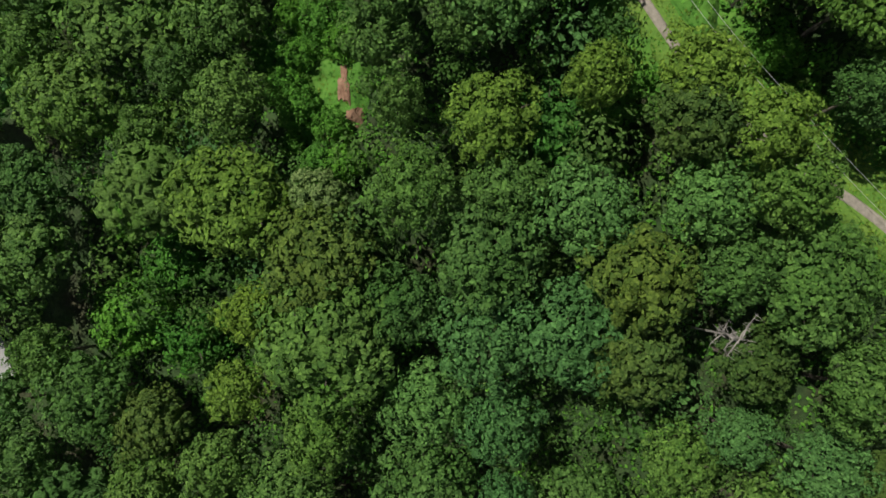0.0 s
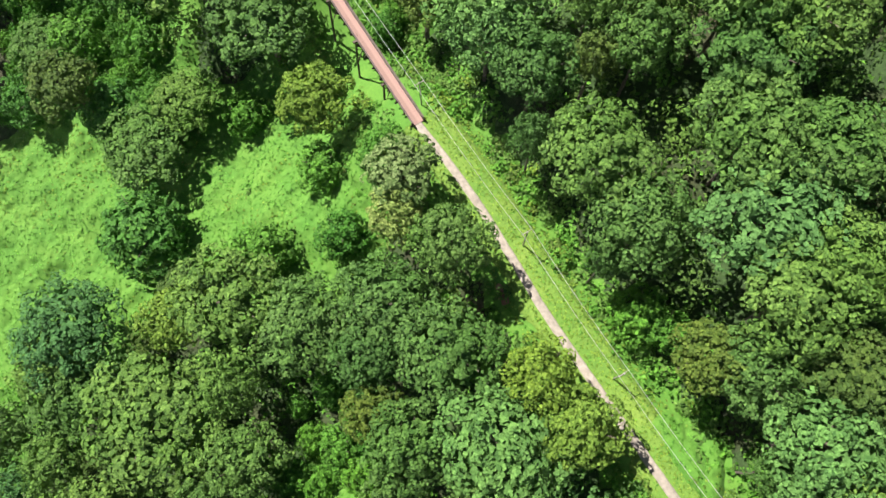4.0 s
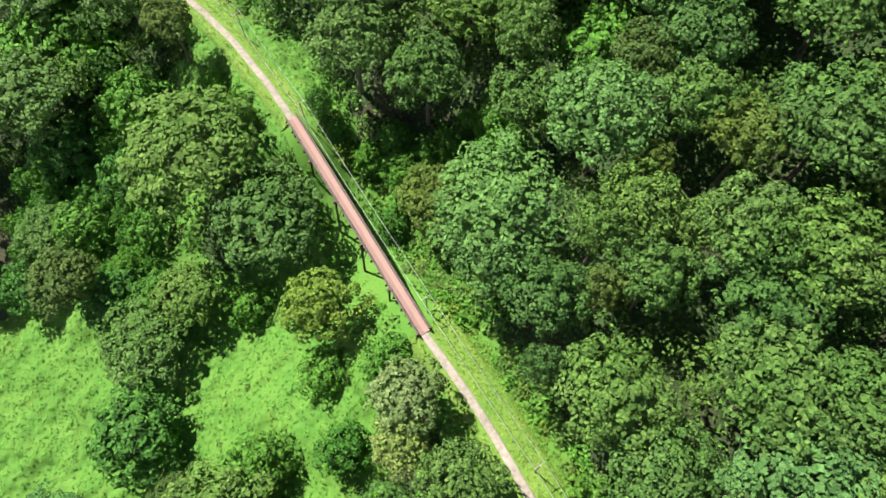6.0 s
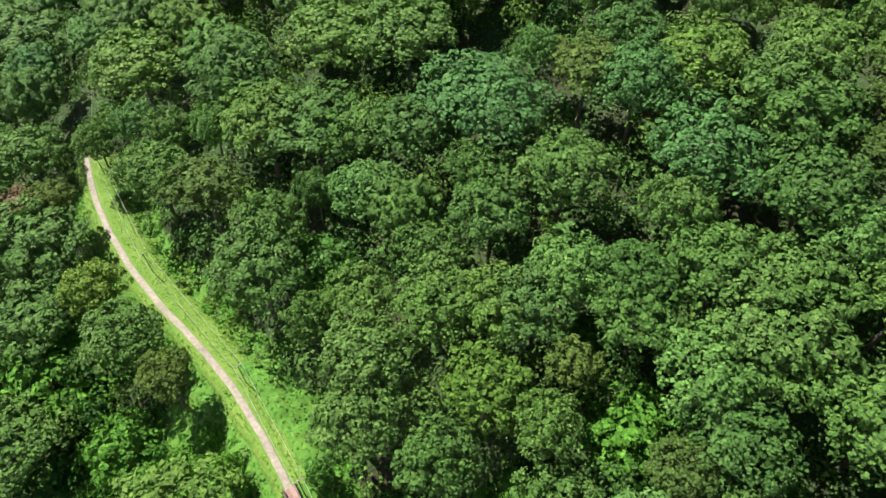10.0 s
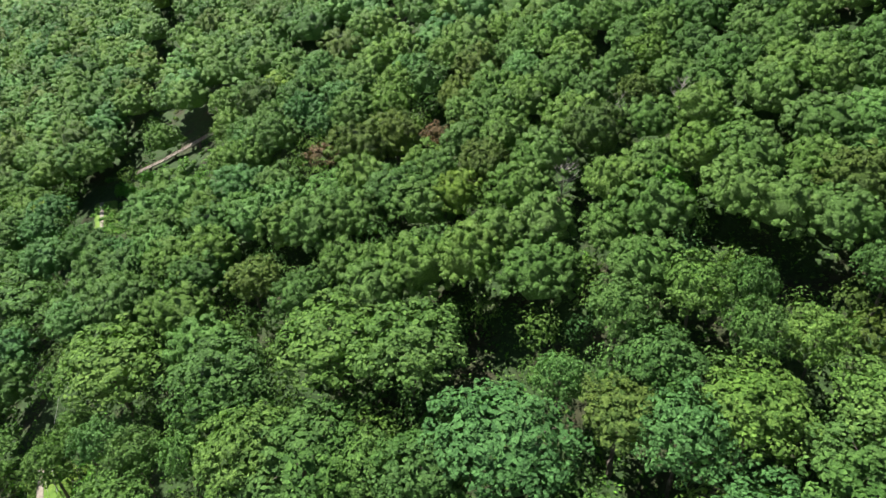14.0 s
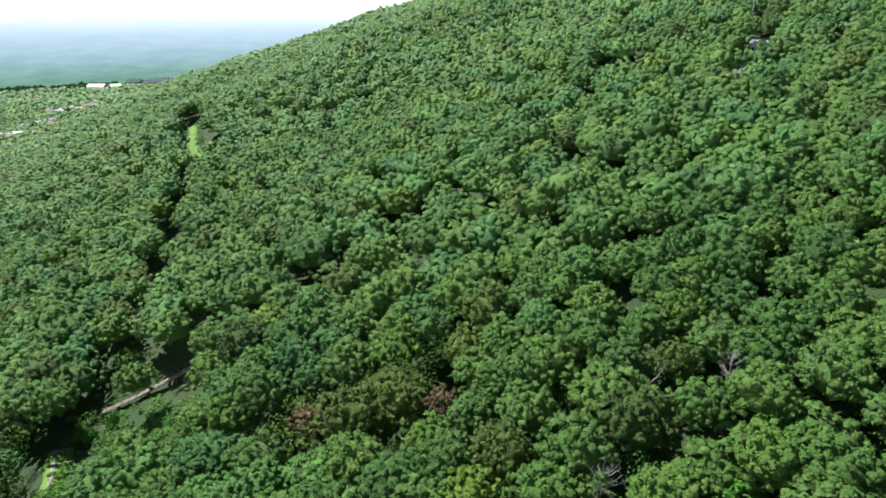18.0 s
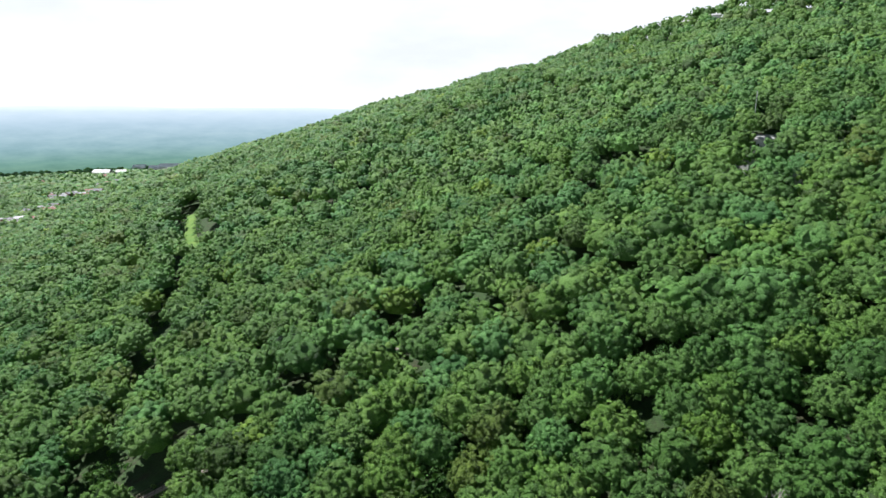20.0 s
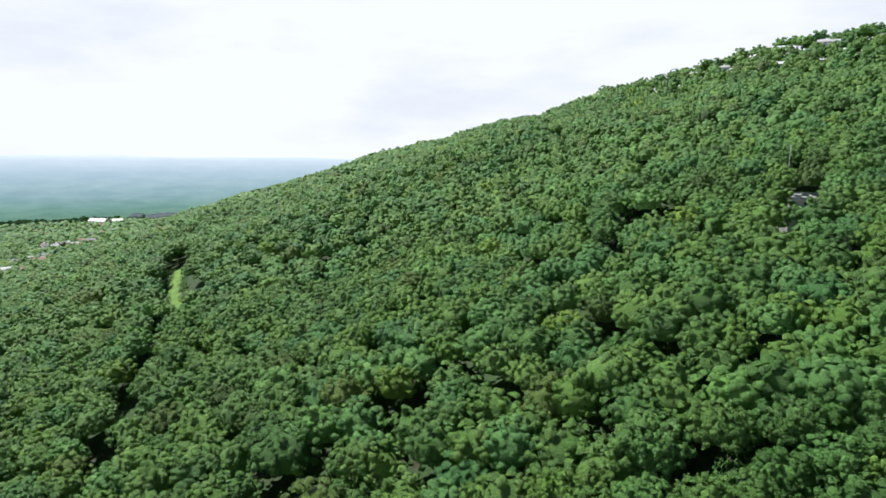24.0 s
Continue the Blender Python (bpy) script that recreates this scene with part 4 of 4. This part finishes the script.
for side in (-1, 1):
    for k in range(posts + 1):
        x = 0.2 + k * (LONG - 0.4) / posts
        part("rail_post", box(bmesh.new(), (0.2, 0.2, 1.45), (x, side * 0.99, 0.55), bevel=0.015), TIMBER, bridge)
        part("joist", box(bmesh.new(), (0.2, 2.7, 0.2), (x, 0.0, 0.14), bevel=0.01), TIMBER, bridge)
    for z, w in ((1.3, 0.28), (0.95, 0.06), (0.62, 0.06)):
        part("rail", box(bmesh.new(), (LONG, w, 0.09 if w < 0.1 else 0.06), (LONG / 2, side * (0.98 if w > 0.1 else 0.88), z), bevel=0.01), TIMBER, bridge)
for k in range(1, 5):
    x = k * LONG / 5
    part("bent_cap", box(bmesh.new(), (0.4, 2.9, 0.4), (x, 0, -0.55), bevel=0.03), TIMBER, bridge)
    for side in (-1, 1):
        part("bent_leg", tube(bmesh.new(), [(x, side * 1.9, -12.5), (x, side * 1.0, -0.5)], [0.22, 0.18], 8), TIMBER, bridge)
        part("bent_brace", tube(bmesh.new(), [(x + 0.2, side * 1.5, -7.0), (x + 0.2, -side * 1.0, -1.2)], [0.08, 0.08], 6), TIMBER, bridge)


# ---- pole line ----
def pole_at(x, y, turn):
    pole = new("utility_pole")
    pole.matrix_basis = pose(x, y, float(land(x, y)), rz=math.degrees(turn))
    tall = TRAIL_Z + 6.2 - float(land(x, y))
    part("pole", tube(bmesh.new(), [(0, 0, -0.6), (0, 0, tall * 0.5), (0, 0, tall)], [0.11, 0.1, 0.08], 8), DEADWOOD, pole)
    part("crossarm", box(bmesh.new(), (0.09, 1.7, 0.1), (0.12, 0, tall - 0.35), bevel=0.01), DEADWOOD, pole)
    for s in (-0.75, 0.0, 0.75):
        part("insulator", tube(bmesh.new(), [(0.12, s, tall - 0.3), (0.12, s, tall - 0.12), (0.12, s, tall - 0.05)], [0.04, 0.06, 0.03], 6), WHITE_WALL, pole)
    return tagged(pole, "grey weathered utility pole with a short crossarm beside the trail", "utility pole", "pole line"), Vector((x, y, TRAIL_Z + 6.1))


POLES = [(83, -30), (58.5, -2), (32.3, 26.5), (19.9, 45), (8.2, 64), (-6.9, 87.0), (-28.6, 121.5), (-42.0, 141.2), (-66, 166), (-86, 195), (-98, 228)]
tops = []
for k, (x, y) in enumerate(POLES):
    a, b = POLES[max(k - 1, 0)], POLES[min(k + 1, len(POLES) - 1)]
    turn = math.atan2(b[1] - a[1], b[0] - a[0])
    tops.append((pole_at(x, y, turn)[1], turn))
for s in (-0.75, 0.75):
    bm = bmesh.new()
    pts = []
    for (p, ta), (q, tb) in zip(tops, tops[1:]):
        a = p + Vector((-math.sin(ta), math.cos(ta), 0)) * s
        b = q + Vector((-math.sin(tb), math.cos(tb), 0)) * s
        for k in range(8):
            u = k / 8
            pts.append(a.lerp(b, u) - Vector((0, 0, 0.8 * 4 * u * (1 - u))))
    tube(bm, pts, [0.028] * len(pts), 4)
    me = bpy.data.meshes.new("power_line")
    bm.to_mesh(me)
    bm.free()
    me.materials.append(CABLE)
    tagged(new("power_line", me), "thin pale overhead wire slung between utility poles", "power line", "overhead wires")


# ---- bare and dead trees ----
def dead_tree(x, y, height, seed):
    rng = random.Random(seed)
    tree = new("dead_tree")
    tree.matrix_basis = pose(x, y, float(land(x, y)), rz=rng.uniform(0, 360))
    part("trunk", tube(bmesh.new(), [(0, 0, -0.5), (0.2, 0.1, height * 0.4), (0.1, -0.2, height * 0.75), (0.3, 0.1, height)], [0.24, 0.18, 0.1, 0.03], 8), DEADWOOD, tree)
    for k in range(18):
        a, h = rng.uniform(0, math.tau), height * rng.uniform(0.5, 0.95)
        n = rng.uniform(1.6, 3.4)
        bm = bmesh.new()
        tip = Vector((math.cos(a) * n, math.sin(a) * n, h + n * rng.uniform(0.5, 1.1)))
        mid = Vector((math.cos(a) * n * 0.5, math.sin(a) * n * 0.5, h + n * 0.3))
        tube(bm, [Vector((0, 0, h)), mid, tip], [0.11, 0.08, 0.03], 5)
        for j in range(7):
            e = mid.lerp(tip, rng.uniform(0.0, 0.95))
            tube(bm, [e, e + Vector((rng.uniform(-0.9, 0.9), rng.uniform(-0.9, 0.9), rng.uniform(0.2, 1.0)))], [0.03, 0.012], 4)
        part("branch", bm, DEADWOOD, tree)
    return tagged(tree, "bare grey dead tree standing among green crowns", "tree", "dead trees")


for k, (x, y, h) in enumerate(((34.3, -8.3, 17.5), (17.3, 243.3, 16.5), (46.1, 263.2, 17.5), (-107.7, 412, 15.0), (-91, 150, 17.0), (30.7, 263.8, 15.0))):
    dead_tree(x, y, h, 60 + k)

# ---- fallen logs by the ravine ----
for k in range(4):
    log_ob = new("fallen_log")
    log_ob.matrix_basis = pose(-6.6 + k * 0.15, 112 + k * 0.55, float(land(-6.6, 112)) + 2.2, rz=-4 + k * 3)
    part("trunk", tube(bmesh.new(), [(-2.4, 0, 0), (0, 0.1, 0.1), (2.5, 0, 0.05)], [0.2, 0.18, 0.13], 8), DEADWOOD, log_ob)
    tagged(log_ob, "grey fallen log lying over the undergrowth", "log", "fallen logs")


# ---- cable railway ----
railway = new("cable_railway")
railway.matrix_basis = pose(-126, 333, 17.0)
tagged(railway, "steep cable railway track climbing through the forest on a low trestle", "railway track")
rx, rway = line_points(RAIL_LINE[:5], 9.0)
rz = land(rx[:, 0], rx[:, 1]) + 1.6
rz[:4] = np.maximum(rz[:4], np.array([17.5, 21.5, 26.0, 30.5]))
stops = [Vector((p[0] + 126, p[1] - 333, z - 17.0)) for p, z in zip(rx, rz)]
for a, b in zip(stops, stops[1:]):
    run = b - a
    turn = run.to_track_quat("X", "Z").to_matrix().to_4x4()
    mid = (a + b) / 2
    L = run.length
    part("track_bed", box(bmesh.new(), (L + 0.1, 2.6, 0.45), mid, turn, 0.03), GRAVEL, railway, "pale concrete track bed")
    for y in (-0.72, 0.72):
        part("running_rail", box(bmesh.new(), (L + 0.05, 0.08, 0.14), mid + turn @ Vector((0, y, 0.4)), turn), STEEL, railway)
    for k in range(4):
        part("sleeper", box(bmesh.new(), (0.26, 2.2, 0.12), mid + turn @ Vector(((k - 1.5) * L / 4, 0, 0.28)), turn), TIMBER, railway)
    part("handrail", box(bmesh.new(), (L, 0.09, 0.1), mid + turn @ Vector((0, 1.5, 1.3)), turn), TIMBER, railway)
    for k in range(3):
        part("rail_post", box(bmesh.new(), (0.12, 0.12, 1.4), mid + turn @ Vector(((k - 1) * L / 3, 1.5, 0.65)), turn), TIMBER, railway)
    part("pier", box(bmesh.new(), (0.5, 2.0, 9.0), mid + Vector((0, 0, -4.6)), Matrix.Rotation(math.atan2(run.y, run.x), 4, "Z")), TIMBER, railway)


# ---- houses ----
def house(name, w, l, h, wall_mat, roof_mat, label, seed, deep=1.5):
    rng = random.Random(seed)
    ob = new(name)
    part("wall", box(bmesh.new(), (w, l, h + deep), (0, 0, h / 2 - deep / 2), bevel=0.03), wall_mat, ob)
    bm = bmesh.new()
    o, rise = 0.5, w * 0.28
    for lift in (0.0, 0.25):
        for y in (-l / 2 - o, l / 2 + o):
            bm.verts.new((-w / 2 - o, y, h + lift - 0.05)), bm.verts.new((0, y, h + rise + lift)), bm.verts.new((w / 2 + o, y, h + lift - 0.05))
    bm.verts.ensure_lookup_table()
    vs = bm.verts
    for f in ((0, 3, 4, 1), (1, 4, 5, 2), (7, 10, 9, 6), (8, 11, 10, 7), (6, 9, 3, 0), (2, 5, 11, 8), (0, 1, 7, 6), (1, 2, 8, 7), (9, 10, 4, 3), (10, 11, 5, 4)):
        bm.faces.new([vs[k] for k in f])
    bm.normal_update()
    part("roof", bm, roof_mat, ob)
    for y in (-l / 2, l / 2):
        gable = bmesh.new()
        a, b, c = gable.verts.new((-w / 2, y, h)), gable.verts.new((w / 2, y, h)), gable.verts.new((0, y, h + rise))
        gable.faces.new((a, b, c))
        bmesh.ops.solidify(gable, geom=gable.faces[:], thickness=0.1)
        part("gable", gable, wall_mat, ob)
    n = max(2, int(l / 3.2))
    for side in (-1, 1):
        for k in range(n):
            win = part("window", box(bmesh.new(), (0.1, 1.3, 1.6), (side * (w / 2 + 0.02), -l / 2 + (k + 0.5) * l / n, h * 0.55), bevel=0.02), WHITE_WALL, ob)
            part("pane", box(bmesh.new(), (0.06, 1.1, 1.4), (side * (w / 2 + 0.06), -l / 2 + (k + 0.5) * l / n, h * 0.55)), GLASS, win)
    part("door", box(bmesh.new(), (1.0, 0.1, 2.1), (w * 0.15, -l / 2 - 0.03, 1.05), bevel=0.02), ROOF_RED, ob)
    part("chimney", box(bmesh.new(), (0.7, 0.7, 1.9), (w * 0.2, l * 0.2, h + rise * 0.8), bevel=0.03), BRICK_WALL, ob)
    return tagged(ob, label, "house", "houses in the valley")


def hall(w, l, h, wall_mat, roof_mat, label):
    ob = new("commercial_building")
    part("wall", box(bmesh.new(), (w, l, h + 9), (0, 0, h / 2 - 4.5), bevel=0.1), wall_mat, ob)
    bm, rise = bmesh.new(), l * 0.3
    ends = [[bm.verts.new((x, y, z)) for y, z in ((-l / 2 - 0.6, h - 0.2), (0, h + rise), (l / 2 + 0.6, h - 0.2), (l / 2 + 0.6, h - 0.6), (0, h + rise - 0.5), (-l / 2 - 0.6, h - 0.6))] for x in (-w / 2 - 0.6, w / 2 + 0.6)]
    for k in range(6):
        bm.faces.new((ends[0][k], ends[0][(k + 1) % 6], ends[1][(k + 1) % 6], ends[1][k]))
    bm.faces.new(ends[0][::-1]), bm.faces.new(ends[1])
    bmesh.ops.recalc_face_normals(bm, faces=bm.faces[:])
    part("roof", bm, roof_mat, ob)
    for k in range(int(w / 8)):
        win = part("window", box(bmesh.new(), (4.0, 0.16, 2.0), (-w / 2 + 4 + k * 8, -l / 2 - 0.04, h * 0.5), bevel=0.03), WHITE_WALL, ob)
        part("pane", box(bmesh.new(), (3.7, 0.08, 1.7), (-w / 2 + 4 + k * 8, -l / 2 - 0.1, h * 0.5)), GLASS, win)
    return tagged(ob, label, "building", "buildings in the valley town")


def stand(ob, x, y, turn, lift=0.0, scale=1.0):
    ob.matrix_basis = Matrix.Translation((x, y, float(land(x, y)) + lift)) @ Matrix.Rotation(radians(turn), 4, "Z") @ Matrix.Scale(scale, 4)
    return ob


for (w, l, h, x, y, turn, roof) in ((58, 30, 9, -790, 1972, 12, WHITE_WALL), (30, 22, 8, -832, 1965, 5, WHITE_WALL), (34, 24, 9, -884, 1985, 8, WHITE_WALL), (46, 24, 8, -915, 1845, -6, WHITE_WALL), (24, 18, 7, -872, 1855, 20, ROOF_PALE)):
    stand(hall(w, l, h, WHITE_WALL, roof, "long white commercial building with a pitched pale roof in the valley"), x, y, turn, 4.0)

town = [house("house", 10, 14, 5.5, WHITE_WALL, ROOF_PALE, "white valley house with a pale roof among trees", 1, 8), house("house", 11, 13, 5.0, TAN_WALL, ROOF_RED, "tan valley house with a red-brown roof among trees", 2, 8),
        house("house", 12, 16, 6.0, BRICK_WALL, ROOF_GREY, "brick valley house with a grey shingle roof among trees", 3, 8)]
hrng = random.Random(9)
first = set()
TOWN_SPOTS = [(-770, 1418, 44, 13), (-750, 1490, 26, 5), (-682, 1130, 28, 7), (-719, 1250, 34, 8), (-850, 1640, 110, 6), (-920, 1850, 120, 6)]
house_spots = []
for cx, cy, spread, count in TOWN_SPOTS:
    for k in range(count):
        x, y = cx + hrng.gauss(0, spread * 0.6), cy + hrng.gauss(0, spread * 0.5)
        which = hrng.choice([0, 1, 1, 2])
        if which in first:
            stand(copy_thing(town[which], Matrix()), x, y, hrng.uniform(0, 180), 4.5, 1.05)
        else:
            stand(town[which], x, y, hrng.uniform(0, 180), 4.5, 1.05)
            first.add(which)

for x, y, turn, w, l, lift, roof, label in ((135.6, 468.6, 75, 7, 12, 2.5, ROOF_PALE, "house with a pale roof half hidden by trees on the slope"), (120.1, 452.8, 30, 6, 7, 4.0, ROOF_GREY, "small grey-roofed house half hidden by trees"),
                                      (129.9, 431.4, 75, 5, 7, 4.0, ROOF_RED, "small house with a tan roof half hidden by trees"), (54.2, 554.5, 20, 6, 7, 5.0, ROOF_PALE, "small pale roof showing between tree crowns"),
                                      (330, 806, 62, 9, 20, 5.0, ROOF_PALE, "large white house on the edge of the ridge"), (252, 850, 62, 7, 12, 4.5, ROOF_PALE, "white house on the edge of the ridge"), (232, 866, 50, 7, 10, 4.5, ROOF_PALE, "white house on the edge of the ridge"), (364, 778, 70, 8, 13, 5.0, ROOF_GREY, "white house on the edge of the ridge")):
    stand(house("house", w, l, 5.5, WHITE_WALL, roof, label, int(x), lift + 2), x, y, turn, lift)

mast = new("radio_mast")
stand(mast, 133.7, 479, 0)
part("pole", tube(bmesh.new(), [(0, 0, -1), (0, 0, 14), (0, 0, 29)], [0.3, 0.24, 0.12], 6), CABLE, mast)
part("antenna", tube(bmesh.new(), [(0.2, 0, 26), (0.2, 0, 28.5)], [0.18, 0.18], 6), WHITE_WALL, mast)
tagged(mast, "thin grey radio mast rising above the trees", "mast")


# ---- rock faces below the ridge ----
def rock_face(x, y, w, h, seed):
    bm = bmesh.new()
    bmesh.ops.create_icosphere(bm, subdivisions=3, radius=1.0)
    for v in bm.verts:
        n = noise.noise(v.co * 1.7 + Vector((seed, 0, 0))) * 0.35 + noise.noise(v.co * 4.5 + Vector((0, seed, 0))) * 0.16
        v.co = v.co * (1 + n)
        v.co = Vector((v.co.x * w, v.co.y * w * 0.4, v.co.z * h * 1.5))
    me = bpy.data.meshes.new("cliff")
    bm.to_mesh(me)
    bm.free()
    me.materials.append(ROCK)
    ob = new("cliff", me)
    ob.matrix_basis = pose(x, y, float(land(x, y)) + 15 - h * 1.5, rz=-62)
    return tagged(ob, "pale grey rock face jutting from the wooded slope", "cliff", "cliffs under the ridge")


for k, (x, y, w, h) in enumerate(((206, 849, 4, 9), (225, 835, 5, 8), (224, 770, 5, 8), (252, 806, 3.5, 7), (272, 806, 5, 6), (291, 777, 6, 7), (313, 767, 6, 7), (169, 866, 5, 6))):
    rock_face(x, y, w, h, 3.1 * k)

# ---- shed at the foot of the slope ----
shed = house("shed", 6, 8, 3.2, WHITE_WALL, ROOF_PALE, "small outbuilding with a white metal roof beside the woods", 77)
stand(shed, -77.5, -14.5, 20)
tagged(shed, category="shed", group="outbuildings")

# ---- grass strip of the cut line ----
sat, sway = line_points([(-174, 572), (-180, 588), (-205, 634), (-230, 704)], 4.0)
cut = ribbon("grass_strip", sat, sway, 4.2, 4.2, 0.6, GRASS, 5)
tagged(cut, "narrow yellow-green grass strip cut through the forest", "grass strip", kind="structure")


# ---- distance ----
def distance_material():
    m, t, p = material("hazy distance")
    t.nodes.remove(p)
    c = t.nodes.new("ShaderNodeTexCoord")
    s = t.nodes.new("ShaderNodeSeparateXYZ")
    t.links.new(c.outputs["Generated"], s.inputs["Vector"])
    m2 = t.nodes.new("ShaderNodeMapping")
    m2.inputs["Scale"].default_value = (0.012, 0.012, 0.06)
    t.links.new(c.outputs["Object"], m2.inputs["Vector"])
    n = node(t, "ShaderNodeTexNoise", Scale=1.0, Detail=7.0, Roughness=0.65)
    t.links.new(m2.outputs["Vector"], n.inputs["Vector"])
    # aerial haze painted into the emission: paler and bluer upward, less texture
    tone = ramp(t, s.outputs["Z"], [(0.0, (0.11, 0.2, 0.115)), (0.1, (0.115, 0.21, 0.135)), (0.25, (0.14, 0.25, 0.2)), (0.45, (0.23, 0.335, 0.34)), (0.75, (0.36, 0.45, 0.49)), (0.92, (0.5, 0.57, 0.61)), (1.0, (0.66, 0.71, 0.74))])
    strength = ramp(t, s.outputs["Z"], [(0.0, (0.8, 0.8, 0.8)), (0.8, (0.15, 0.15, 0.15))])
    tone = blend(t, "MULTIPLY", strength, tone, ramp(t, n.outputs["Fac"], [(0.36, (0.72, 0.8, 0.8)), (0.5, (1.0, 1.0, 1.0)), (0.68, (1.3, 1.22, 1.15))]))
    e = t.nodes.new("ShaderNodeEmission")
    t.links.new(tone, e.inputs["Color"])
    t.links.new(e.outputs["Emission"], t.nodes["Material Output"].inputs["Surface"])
    return m


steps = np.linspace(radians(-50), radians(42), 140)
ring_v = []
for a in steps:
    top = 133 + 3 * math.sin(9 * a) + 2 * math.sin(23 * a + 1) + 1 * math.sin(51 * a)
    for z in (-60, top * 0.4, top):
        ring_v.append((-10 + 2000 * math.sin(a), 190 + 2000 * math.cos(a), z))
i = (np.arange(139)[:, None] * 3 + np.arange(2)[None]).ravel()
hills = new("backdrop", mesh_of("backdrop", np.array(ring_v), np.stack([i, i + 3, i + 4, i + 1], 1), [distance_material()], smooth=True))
tagged(hills, "glowing backdrop of far valley and hills with painted blue haze", "backdrop", kind="structure")
